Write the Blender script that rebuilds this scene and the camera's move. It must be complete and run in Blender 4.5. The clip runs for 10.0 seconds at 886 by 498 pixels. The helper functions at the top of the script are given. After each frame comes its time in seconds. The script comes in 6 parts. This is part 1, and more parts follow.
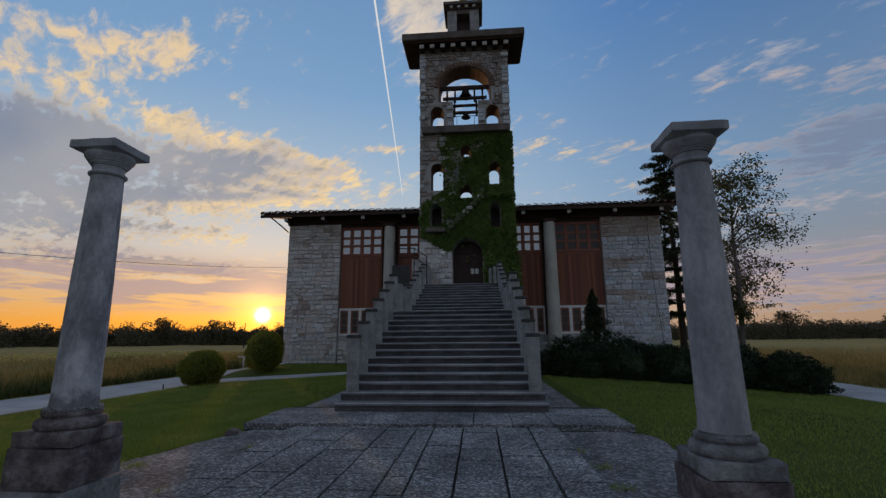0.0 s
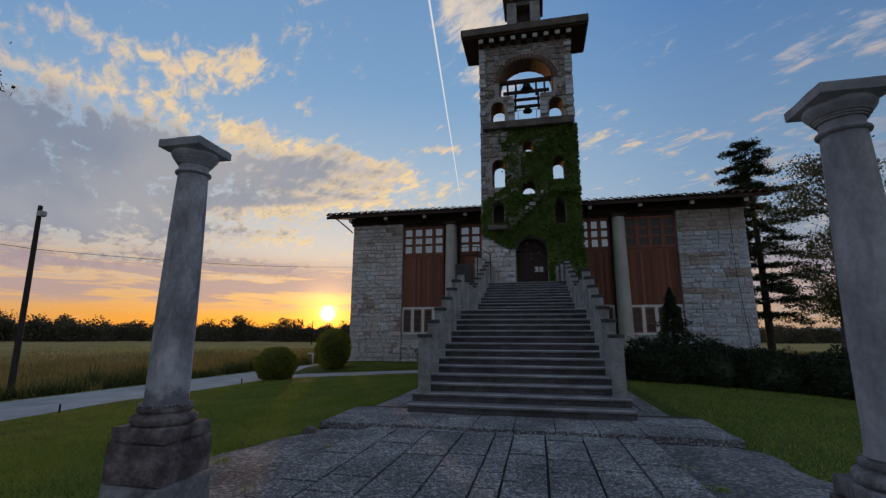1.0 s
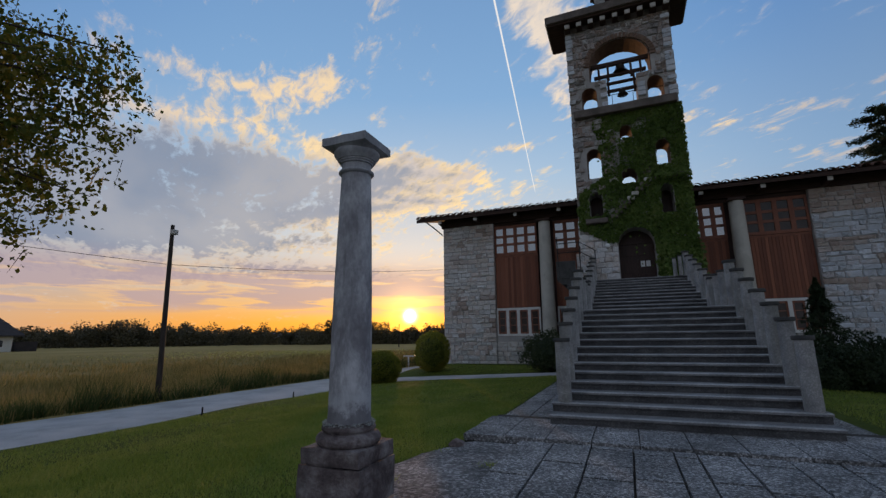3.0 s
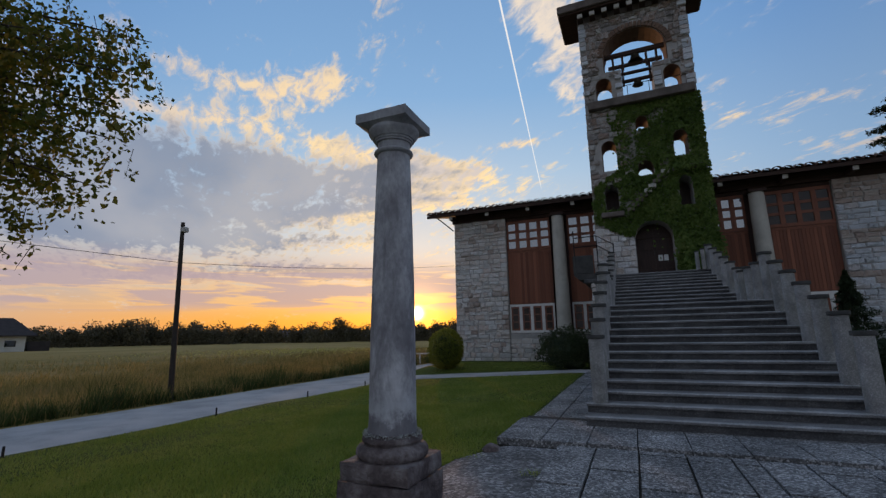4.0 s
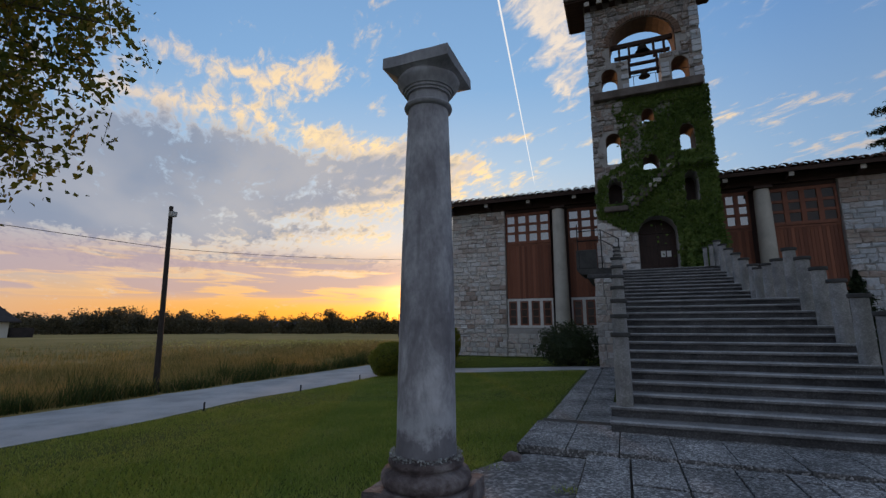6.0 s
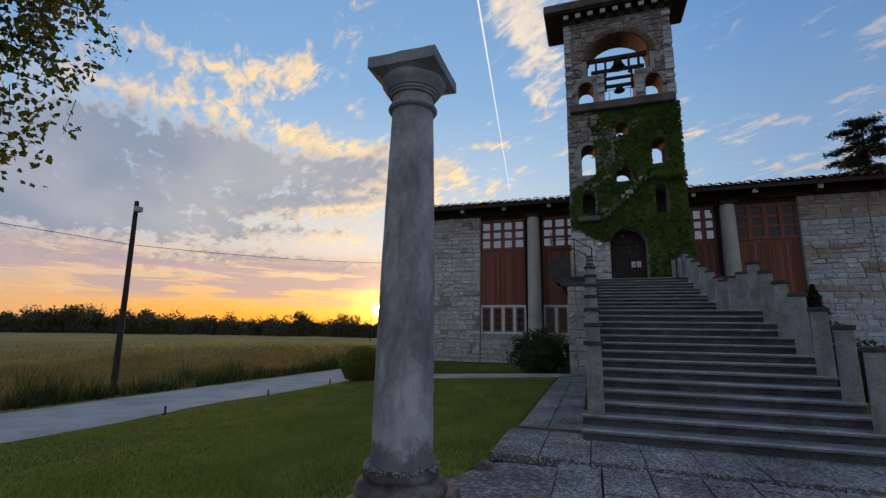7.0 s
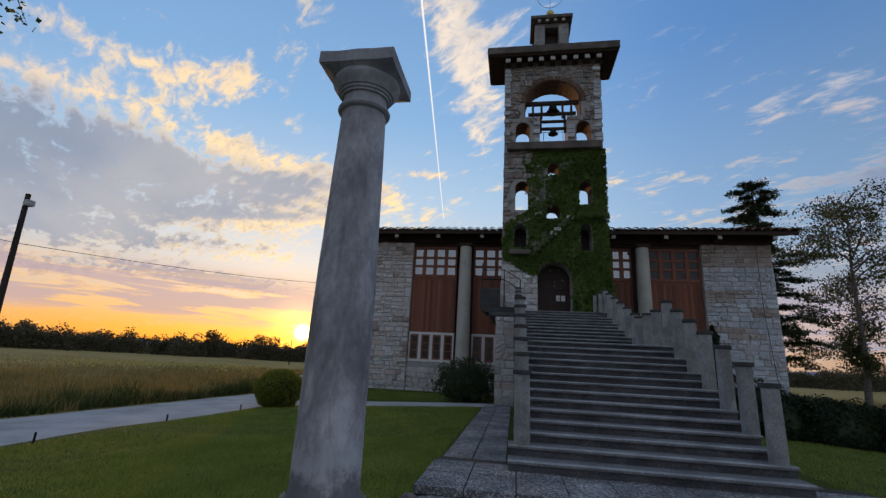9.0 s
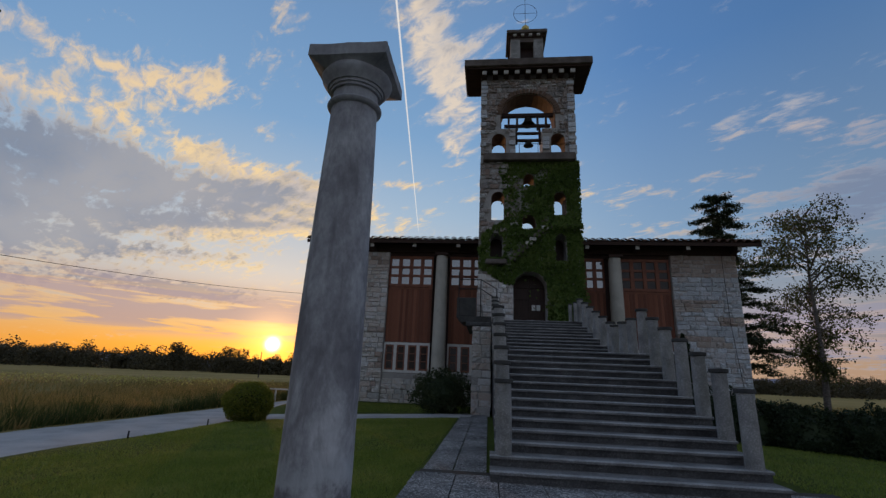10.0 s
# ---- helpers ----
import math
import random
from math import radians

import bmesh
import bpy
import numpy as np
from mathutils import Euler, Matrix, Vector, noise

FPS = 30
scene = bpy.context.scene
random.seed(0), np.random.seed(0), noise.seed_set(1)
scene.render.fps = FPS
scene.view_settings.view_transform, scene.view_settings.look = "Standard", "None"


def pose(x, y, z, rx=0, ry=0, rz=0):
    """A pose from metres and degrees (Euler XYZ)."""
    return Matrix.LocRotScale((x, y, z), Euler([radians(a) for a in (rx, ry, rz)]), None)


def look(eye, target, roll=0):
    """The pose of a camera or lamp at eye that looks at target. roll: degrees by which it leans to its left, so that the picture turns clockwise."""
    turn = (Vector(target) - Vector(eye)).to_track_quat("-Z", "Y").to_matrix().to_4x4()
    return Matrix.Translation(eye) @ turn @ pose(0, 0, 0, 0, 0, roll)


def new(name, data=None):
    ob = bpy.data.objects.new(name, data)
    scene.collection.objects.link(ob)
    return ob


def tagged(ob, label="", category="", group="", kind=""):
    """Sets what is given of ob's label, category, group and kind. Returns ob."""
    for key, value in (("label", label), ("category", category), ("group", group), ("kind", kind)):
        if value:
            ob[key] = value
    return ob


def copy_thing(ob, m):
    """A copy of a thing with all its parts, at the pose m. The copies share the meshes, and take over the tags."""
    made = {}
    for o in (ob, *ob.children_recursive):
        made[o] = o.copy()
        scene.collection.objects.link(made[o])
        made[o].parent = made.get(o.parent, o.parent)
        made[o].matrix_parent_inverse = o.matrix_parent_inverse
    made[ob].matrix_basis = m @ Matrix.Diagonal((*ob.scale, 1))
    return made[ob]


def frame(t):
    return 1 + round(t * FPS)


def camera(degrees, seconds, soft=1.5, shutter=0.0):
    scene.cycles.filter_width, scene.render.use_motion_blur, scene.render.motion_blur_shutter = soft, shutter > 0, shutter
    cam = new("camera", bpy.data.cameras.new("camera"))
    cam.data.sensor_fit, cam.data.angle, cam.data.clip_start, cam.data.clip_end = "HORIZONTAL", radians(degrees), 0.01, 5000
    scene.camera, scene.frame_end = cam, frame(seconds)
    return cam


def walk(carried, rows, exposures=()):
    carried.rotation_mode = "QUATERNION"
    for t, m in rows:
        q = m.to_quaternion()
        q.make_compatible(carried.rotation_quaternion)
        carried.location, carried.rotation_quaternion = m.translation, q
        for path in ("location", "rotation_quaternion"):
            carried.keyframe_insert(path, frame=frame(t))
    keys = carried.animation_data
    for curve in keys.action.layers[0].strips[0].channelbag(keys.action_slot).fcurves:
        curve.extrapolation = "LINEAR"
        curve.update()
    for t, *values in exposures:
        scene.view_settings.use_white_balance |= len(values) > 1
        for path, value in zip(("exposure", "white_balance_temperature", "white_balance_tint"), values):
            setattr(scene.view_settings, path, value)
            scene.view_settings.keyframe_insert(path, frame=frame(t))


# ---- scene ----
cam = camera(90.0, 10.0, soft=1.4)
PATH = [
    (0, (0.03, 0.23, 1.329), (-0.119, 2.186, 1.722), -0.5),
    (0.5, (-0.12, 0.402, 1.344), (-0.365, 2.349, 1.728), -0.2),
    (1, (-0.274, 0.532, 1.345), (-0.681, 2.451, 1.735), 0.2),
    (1.5, (-0.494, 0.669, 1.375), (-1.074, 2.541, 1.775), 0.8),
    (2, (-0.765, 0.707, 1.373), (-1.424, 2.552, 1.774), 0.6),
    (2.5, (-1.079, 0.717, 1.396), (-1.784, 2.546, 1.795), -0.1),
    (4, (-1.837, 1.066, 1.441), (-2.601, 2.874, 1.823), -1.0),
    (4.5, (-2.066, 1.173, 1.436), (-2.833, 2.982, 1.811), -1.0),
    (5, (-2.219, 1.37, 1.45), (-2.989, 3.18, 1.813), -0.6),
    (6.5, (-2.457, 1.573, 1.47), (-3.148, 3.416, 1.825), 0.4),
    (7, (-2.472, 1.59, 1.48), (-3.097, 3.453, 1.855), 1.0),
    (7.5, (-2.498, 1.584, 1.496), (-3.045, 3.462, 1.913), 1.6),
    (8, (-2.526, 1.572, 1.489), (-2.994, 3.463, 1.94), 1.8),
    (8.5, (-2.554, 1.61, 1.458), (-2.934, 3.516, 1.931), 2.5),
    (9, (-2.593, 1.736, 1.435), (-2.917, 3.645, 1.936), 3.0),
    (9.5, (-2.633, 1.82, 1.433), (-2.914, 3.725, 1.973), 3.2),
    (10, (-2.714, 1.82, 1.404), (-2.924, 3.731, 1.955), 2.4),
]
walk(cam, [(t, look(eye, target, roll)) for t, eye, target, roll in PATH],
     exposures=[(0, -0.2), (2, -0.05), (2.5, 0.0), (4.5, 0.10), (5, 0.12), (6.5, 0.14), (8, 0.22), (8.5, 0.3), (9, 0.22), (9.5, -0.05), (10, -0.15)])

# ---- light: low evening sun behind the church, open sky with broken cloud ----
SUN_AZ, SUN_EL = radians(26.4), radians(2.80)      # from +y towards -x
SUN_DIR = Vector((-math.sin(SUN_AZ) * math.cos(SUN_EL), math.cos(SUN_AZ) * math.cos(SUN_EL), math.sin(SUN_EL)))


class Tree:
    """Short-hand for building node trees."""

    def __init__(self, tree):
        self.tree = tree

    def add(self, kind):
        return self.tree.nodes.new(kind)

    def put(self, node, slot, value):
        if isinstance(value, bpy.types.NodeSocket):
            self.tree.links.new(value, node.inputs[slot])
        elif value is not None:
            node.inputs[slot].default_value = value

    def math(self, op, a, b=None, c=None, clamp=False):
        node = self.add("ShaderNodeMath")
        node.operation, node.use_clamp = op, clamp
        for i, v in enumerate((a, b, c)):
            self.put(node, i, v)
        return node.outputs[0]

    def vec(self, op, a, b=None, scale=None):
        node = self.add("ShaderNodeVectorMath")
        node.operation = op
        self.put(node, 0, a)
        self.put(node, 1, b)
        if scale is not None:
            self.put(node, "Scale", scale)
        return node.outputs["Value"] if op in ("DOT_PRODUCT", "LENGTH") else node.outputs[0]

    def ramp(self, fac, stops):
        node = self.add("ShaderNodeValToRGB")
        els = node.color_ramp.elements
        while len(els) < len(stops):
            els.new(0.5)
        for el, (pos, col) in zip(els, stops):
            el.position = pos
            el.color = (*col, 1) if isinstance(col, tuple) else (col, col, col, 1)
        self.put(node, 0, fac)
        return node.outputs[0]

    def mix(self, fac, a, b, blend="MIX"):
        node = self.add("ShaderNodeMix")
        node.data_type, node.blend_type = "RGBA", blend
        self.put(node, 0, fac)
        for slot, v in ((6, a), (7, b)):
            self.put(node, slot, (*v, 1) if isinstance(v, tuple) else v)
        return node.outputs[2]

    def noise(self, vector, scale, detail=4.0, rough=0.55, distort=0.0):
        node = self.add("ShaderNodeTexNoise")
        self.put(node, "Vector", vector)
        self.put(node, "Scale", scale)
        self.put(node, "Detail", detail)
        self.put(node, "Roughness", rough)
        self.put(node, "Distortion", distort)
        return node.outputs["Fac"]

    def span(self, v, lo, hi, a=0.0, b=1.0):
        node = self.add("ShaderNodeMapRange")
        node.interpolation_type = "SMOOTHSTEP"
        for i, x in enumerate((v, lo, hi, a, b)):
            self.put(node, i, x)
        return node.outputs[0]


def direction(az, el):
    az, el = radians(az), radians(el)
    return Vector((-math.sin(az) * math.cos(el), math.cos(az) * math.cos(el), math.sin(el)))


def build_world():
    world = bpy.data.worlds.new("evening_sky")
    world.use_nodes = True
    scene.world = world
    world.node_tree.nodes.clear()
    t = Tree(world.node_tree)
    d = t.vec("NORMALIZE", t.add("ShaderNodeTexCoord").outputs["Generated"])
    sep = t.add("ShaderNodeSeparateXYZ")
    t.put(sep, 0, d)
    x, y, z = sep.outputs
    zc = t.math("MAXIMUM", z, 0.0)
    flat = t.vec("NORMALIZE", t.vec("MULTIPLY", d, (1, 1, 0)))
    toward = t.vec("DOT_PRODUCT", flat, Vector((SUN_DIR.x, SUN_DIR.y, 0)).normalized())
    near_sun = t.span(toward, 0.64, 1.0)
    far_sky = t.ramp(zc, [(0.0, (0.62, 0.40, 0.27)), (0.05, (0.66, 0.44, 0.31)), (0.09, (0.47, 0.41, 0.43)), (0.16, (0.38, 0.42, 0.50)), (0.30, (0.27, 0.43, 0.65)), (0.60, (0.115, 0.27, 0.58)), (1.0, (0.07, 0.17, 0.42))])
    sun_sky = t.ramp(zc, [(0.0, (1.0, 0.30, 0.03)), (0.035, (1.0, 0.40, 0.045)), (0.07, (0.88, 0.47, 0.17)), (0.11, (0.68, 0.53, 0.42)), (0.20, (0.62, 0.65, 0.68)), (0.34, (0.42, 0.58, 0.76)), (0.50, (0.24, 0.44, 0.72)), (1.0, (0.08, 0.19, 0.46))])
    sky = t.mix(near_sun, far_sky, sun_sky)
    # rosy counter-glow opposite the sun, hazy white overhead
    sky = t.mix(t.span(toward, 0.15, -0.6), sky, t.mix(t.span(z, 0.0, 0.5), (0.37, 0.42, 0.52), (0.28, 0.34, 0.46)))
    sky = t.mix(t.math("MULTIPLY", t.span(z, 0.66, 0.92), 0.8), sky, (0.30, 0.34, 0.42))
    air = t.add("ShaderNodeTexSky")
    air.sky_type, air.sun_disc, air.sun_elevation, air.sun_rotation = "NISHITA", False, SUN_EL, -SUN_AZ
    sky = t.mix(0.12, sky, t.vec("SCALE", air.outputs[0], None, 0.12))
    # away from the sun the blue deepens
    sky = t.vec("SCALE", sky, None, t.math("MULTIPLY", t.span(toward, 0.80, 0.35, 1.0, 0.80), t.span(toward, 0.2, -0.5, 1.0, 1.18)))
    # broken cloud on a level deck high above: banks in azimuth (towards -x) and height, ragged by the deck's own noise
    u = t.math("ARCTAN2", t.math("MULTIPLY", x, -1.0), y)
    deck = t.vec("SCALE", d, None, t.math("DIVIDE", 1.0, t.math("ADD", zc, 0.16)))
    deck = t.vec("MULTIPLY", deck, (1, 1, 0))
    turn = t.add("ShaderNodeVectorRotate")
    turn.rotation_type = "Z_AXIS"
    t.put(turn, "Vector", deck)
    t.put(turn, "Angle", radians(38))
    p = t.vec("MULTIPLY", turn.outputs[0], (1.0, 1.9, 1.0))
    n1 = t.noise(p, 2.6, 9.0, 0.62, 0.3)
    puff = t.noise(p, 11.0, 6.0, 0.62, 0.45)
    soft = t.noise(p, 0.9, 3.0, 0.5, 0.2)

    def bank(u0, z0, ru, rz, slope=0.0):
        """A soft-edged bank of cloud, 1 in its middle."""
        du = t.math("SUBTRACT", u, u0)
        dz = t.math("SUBTRACT", t.math("SUBTRACT", z, z0), t.math("MULTIPLY", du, slope))
        a_, b_ = t.math("DIVIDE", du, ru), t.math("DIVIDE", dz, rz)
        q = t.math("ADD", t.math("MULTIPLY", a_, a_), t.math("MULTIPLY", b_, b_))
        return t.math("EXPONENT", t.math("MULTIPLY", q, -0.8)), t.span(b_, -0.3, 1.0)

    def total_of(banks):
        acc, tops = 0.0, 0.0
        for weight, *shape in banks:
            fill, upper = bank(*shape)
            one = t.math("MULTIPLY", fill, weight)
            acc, tops = t.math("ADD", acc, one), t.math("ADD", tops, t.math("MULTIPLY", one, upper))
        return acc, tops
    heavy, _ = total_of([(1.05, 1.12, 0.285, 0.40, 0.085, 0.05), (0.72, 0.74, 0.325, 0.24, 0.055, 0.10), (0.26, 0.45, 0.345, 0.18, 0.030, 0.08), (0.95, 0.63, 0.143, 0.14, 0.015, 0.0), (0.60, 1.05, 0.125, 0.28, 0.020, 0.0), (0.75, 1.08, 0.20, 0.30, 0.040, 0.03),
                      (0.95, -0.78, 0.315, 0.26, 0.050, -0.08), (0.40, -0.55, 0.385, 0.18, 0.018, -0.05), (0.55, -0.70, 0.055, 0.35, 0.016, 0.0), (0.9, 2.0, 0.35, 0.5, 0.15, 0.0)])
    light, light_top = total_of([(0.80, 0.86, 0.488, 0.17, 0.026, 0.06), (0.70, 0.68, 0.515, 0.09, 0.028, -0.15), (0.62, 0.95, 0.425, 0.14, 0.018, -0.04), (0.50, 0.50, 0.46, 0.05, 0.010, -0.1), (0.62, 0.21, 0.404, 0.075, 0.009, 0.0),
                      (0.90, 0.52, 0.385, 0.24, 0.024, 0.12), (0.92, 0.40, 0.345, 0.14, 0.026, 0.05), (0.60, 0.52, 0.325, 0.18, 0.02, 0.1), (0.90, 0.60, 0.266, 0.15, 0.016, -0.11), (0.80, 0.45, 0.295, 0.12, 0.014, 0.08), (0.45, 0.72, 0.20, 0.20, 0.014, 0.0),
                      (0.85, 0.22, 0.69, 0.07, 0.06, 0.5), (0.88, 0.11, 0.60, 0.065, 0.085, 0.5), (0.62, 0.07, 0.50, 0.06, 0.035, 0.1), (0.50, -0.17, 0.40, 0.08, 0.022, 0.0), (0.45, -0.62, 0.462, 0.07, 0.026, -0.1), (0.42, -0.62, 0.222, 0.12, 0.014, 0.0)])
    rag = t.math("ADD", t.math("MULTIPLY", t.math("SUBTRACT", n1, 0.5), 2.7), t.math("MULTIPLY", t.math("SUBTRACT", puff, 0.5), 2.1))
    dens = t.math("ADD", t.math("ADD", heavy, t.math("MULTIPLY", light, 0.84)), rag)
    mask = t.span(dens, 0.20, 0.90)
    body = t.math("ADD", heavy, t.math("MULTIPLY", rag, 0.62))
    body = t.math("ADD", body, t.math("MULTIPLY", light_top, 0.55))
    thick = t.span(body, 0.30, 0.85)
    glow = t.span(toward, 0.35, 0.97)
    lowness = t.span(z, 0.20, 0.05)
    gold = t.mix(lowness, t.mix(t.span(z, 0.30, 0.52), (1.05, 0.76, 0.38), (0.92, 0.69, 0.42)), (1.05, 0.57, 0.20))
    lit = t.mix(glow, (0.50, 0.45, 0.48), t.mix(t.span(u, 1.15, 0.75), (0.72, 0.60, 0.50), gold))
    wisp = t.math("ADD", t.math("MULTIPLY", t.math("SUBTRACT", puff, 0.5), 2.4), t.math("MULTIPLY", t.math("SUBTRACT", soft, 0.5), 1.2))
    lit = t.mix(t.span(wisp, 0.25, -0.30), lit, t.mix(glow, (0.44, 0.43, 0.49), (0.66, 0.57, 0.51)))
    lit = t.mix(t.math("MULTIPLY", t.span(u, 0.30, 0.18), t.span(z, 0.42, 0.5)), lit, t.mix(t.span(u, -0.25, -0.05), (0.46, 0.48, 0.55), t.mix(t.span(wisp, -0.3, 0.3), (0.60, 0.56, 0.55), (0.84, 0.71, 0.58))))
    grey = t.mix(glow, (0.20, 0.26, 0.39), t.mix(lowness, t.mix(t.span(soft, 0.35, 0.65), (0.225, 0.275, 0.375), (0.37, 0.385, 0.44)), (0.34, 0.295, 0.36)))
    cloud = t.mix(t.math("MULTIPLY", thick, 0.95), lit, grey)
    sky = t.mix(t.math("MULTIPLY", mask, t.span(dens, 0.3, 0.9, 0.75, 0.95)), sky, cloud)
    # long thin bars low over the horizon
    comb2 = t.add("ShaderNodeCombineXYZ")
    t.put(comb2, 0, t.math("MULTIPLY", u, 5.0))
    t.put(comb2, 1, t.math("MULTIPLY", z, 46.0))
    bar_n = t.noise(comb2.outputs[0], 1.0, 6.0, 0.55, 0.3)
    window = t.math("MULTIPLY", t.span(z, 0.045, 0.075), t.span(z, 0.18, 0.12))
    bmask = t.math("MULTIPLY", t.span(bar_n, 0.36, 0.52), window)
    bcol = t.mix(t.span(bar_n, 0.42, 0.52), t.mix(glow, (0.66, 0.47, 0.42), (1.0, 0.56, 0.18)), t.mix(glow, (0.36, 0.34, 0.43), (0.50, 0.36, 0.36)))
    sky = t.mix(t.math("MULTIPLY", bmask, 0.8), sky, bcol)
    # vapour trail
    a, b = direction(14.1, 40.3), direction(9.75, 18.4)
    off = t.math("ABSOLUTE", t.vec("DOT_PRODUCT", d, a.cross(b).normalized()))
    width = t.span(z, 0.30, 0.75, 0.0010, 0.0030)
    trail = t.math("MULTIPLY", t.span(t.math("DIVIDE", off, width), 1.0, 0.3), t.math("MULTIPLY", t.span(z, 0.305, 0.325), t.span(y, 0.0, 0.2)))
    sky = t.mix(t.math("MULTIPLY", trail, 0.8), sky, (1.0, 0.93, 0.85))
    # the sun's own disc and aureole
    s = t.math("MAXIMUM", t.vec("DOT_PRODUCT", d, SUN_DIR), 0.0)
    disc = t.vec("SCALE", (1.0, 0.72, 0.25), None, t.math("MULTIPLY", t.math("POWER", s, 20000.0), 22.0))
    aura = t.vec("SCALE", (1.0, 0.50, 0.10), None, t.math("MULTIPLY", t.math("POWER", s, 700.0), 1.0))
    halo = t.vec("SCALE", (1.0, 0.55, 0.16), None, t.math("MULTIPLY", t.math("POWER", s, 26.0), 0.10))
    total = t.vec("ADD", t.vec("ADD", sky, disc), t.vec("ADD", aura, halo))
    bg = t.add("ShaderNodeBackground")
    t.put(bg, 0, total)
    t.put(bg, 1, 1.0)
    t.put(t.add("ShaderNodeOutputWorld"), 0, bg.outputs[0])


build_world()
sun = new("sun", bpy.data.lights.new("sun", "SUN"))
sun.data.energy, sun.data.angle, sun.data.color = 1.0, radians(0.6), (1.0, 0.50, 0.20)
sun.rotation_euler = SUN_DIR.to_track_quat("Z", "Y").to_euler()


# ---- materials ----
def surface(name, colours, scale=3.0, fine=30.0, rough=0.85, bump=0.3, depth=0.02, metal=0.0, stretch=(1, 1, 1), per="", stain=None, spec=0.3, speck=None):
    """Mottled surface: colours are ramp stops over two scales of noise; per: "object" or "island" adds variation piece by piece."""
    m = bpy.data.materials.new(name)
    m.use_nodes = True
    m.node_tree.nodes.clear()
    t = Tree(m.node_tree)
    pos = t.vec("MULTIPLY", t.add("ShaderNodeNewGeometry").outputs["Position"], stretch)
    coarse, grain = t.noise(pos, scale, 5.0, 0.6, 0.2), t.noise(pos, fine, 4.0, 0.65)
    fac = t.math("ADD", t.math("MULTIPLY", coarse, 0.7), t.math("MULTIPLY", grain, 0.3))
    if per:
        rnd = t.add("ShaderNodeObjectInfo").outputs["Random"] if per == "object" else t.add("ShaderNodeNewGeometry").outputs["Random Per Island"]
        fac = t.math("ADD", t.math("MULTIPLY", fac, 0.45), t.math("MULTIPLY", rnd, 0.55))
        fac = t.span(fac, 0.12, 0.88)
    else:
        fac = t.span(fac, 0.30, 0.70)
    n = len(colours)
    col = t.ramp(fac, [(i / max(1, n - 1), c) for i, c in enumerate(colours)])
    if stain:
        sc, strength, tint = stain
        patch = t.span(t.noise(t.vec("MULTIPLY", pos, (1, 1, 0.45)), sc, 6.0, 0.65, 0.5), 0.48, 0.66)
        col = t.mix(t.math("MULTIPLY", patch, strength), col, tint)
    height = t.math("ADD", grain, coarse)
    if speck:
        cells = t.add("ShaderNodeTexVoronoi")
        t.put(cells, "Vector", pos)
        t.put(cells, "Scale", speck[0])
        tone = t.add("ShaderNodeSeparateColor")
        t.put(tone, 0, cells.outputs["Color"])
        pick = t.math("POWER", tone.outputs[0], 2.5)
        col = t.mix(1.0, col, t.mix(pick, (1 - speck[1],) * 3, (1 + 1.6 * speck[1],) * 3), "MULTIPLY")
        height = t.math("ADD", height, t.math("MULTIPLY", cells.outputs["Distance"], -1.2))
    sh = t.add("ShaderNodeBsdfPrincipled")
    t.put(sh, "Base Color", col)
    t.put(sh, "Roughness", t.span(grain, 0.2, 0.8, max(0.05, rough - 0.1), min(1.0, rough + 0.1)))
    t.put(sh, "Metallic", metal)
    t.put(sh, "Specular IOR Level", spec)
    if bump:
        bm_ = t.add("ShaderNodeBump")
        t.put(bm_, "Strength", bump)
        t.put(bm_, "Distance", depth)
        t.put(bm_, "Height", height)
        t.put(sh, "Normal", bm_.outputs[0])
    t.put(t.add("ShaderNodeOutputMaterial"), 0, sh.outputs[0])
    return m


def foliage(name, colours, through_light=0.35):
    """Leaves: colour by leaf, some light passes through."""
    m = bpy.data.materials.new(name)
    m.use_nodes = True
    m.node_tree.nodes.clear()
    t = Tree(m.node_tree)
    geo = t.add("ShaderNodeNewGeometry")
    patch = t.noise(geo.outputs["Position"], 0.9, 3.0)
    fac = t.math("ADD", t.math("MULTIPLY", geo.outputs["Random Per Island"], 0.6), t.math("MULTIPLY", t.span(patch, 0.3, 0.7), 0.4))
    n = len(colours)
    col = t.ramp(fac, [(i / max(1, n - 1), c) for i, c in enumerate(colours)])
    a, b, mx = t.add("ShaderNodeBsdfPrincipled"), t.add("ShaderNodeBsdfTranslucent"), t.add("ShaderNodeMixShader")
    t.put(a, "Base Color", col)
    t.put(a, "Roughness", 0.6)
    t.put(a, "Specular IOR Level", 0.25)
    t.put(b, "Color", col)
    t.put(mx, 0, through_light)
    t.put(mx, 1, a.outputs[0])
    t.put(mx, 2, b.outputs[0])
    t.put(t.add("ShaderNodeOutputMaterial"), 0, mx.outputs[0])
    return m


def glass_material():
    m = bpy.data.materials.new("window_glass")
    m.use_nodes = True
    sh = m.node_tree.nodes["Principled BSDF"]
    sh.inputs["Base Color"].default_value = (0.03, 0.035, 0.04, 1)
    sh.inputs["Roughness"].default_value = 0.03
    sh.inputs["Specular IOR Level"].default_value = 1.0
    sh.inputs["IOR"].default_value = 2.4
    return m


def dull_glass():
    """Panes whose dark room, brown blind and dim reflections are put into the colour."""
    m = surface("dark_room_pane", [(0.018, 0.013, 0.011), (0.05, 0.030, 0.022)], 2.0, 20.0, 0.18, 0.0, spec=0.4)
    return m


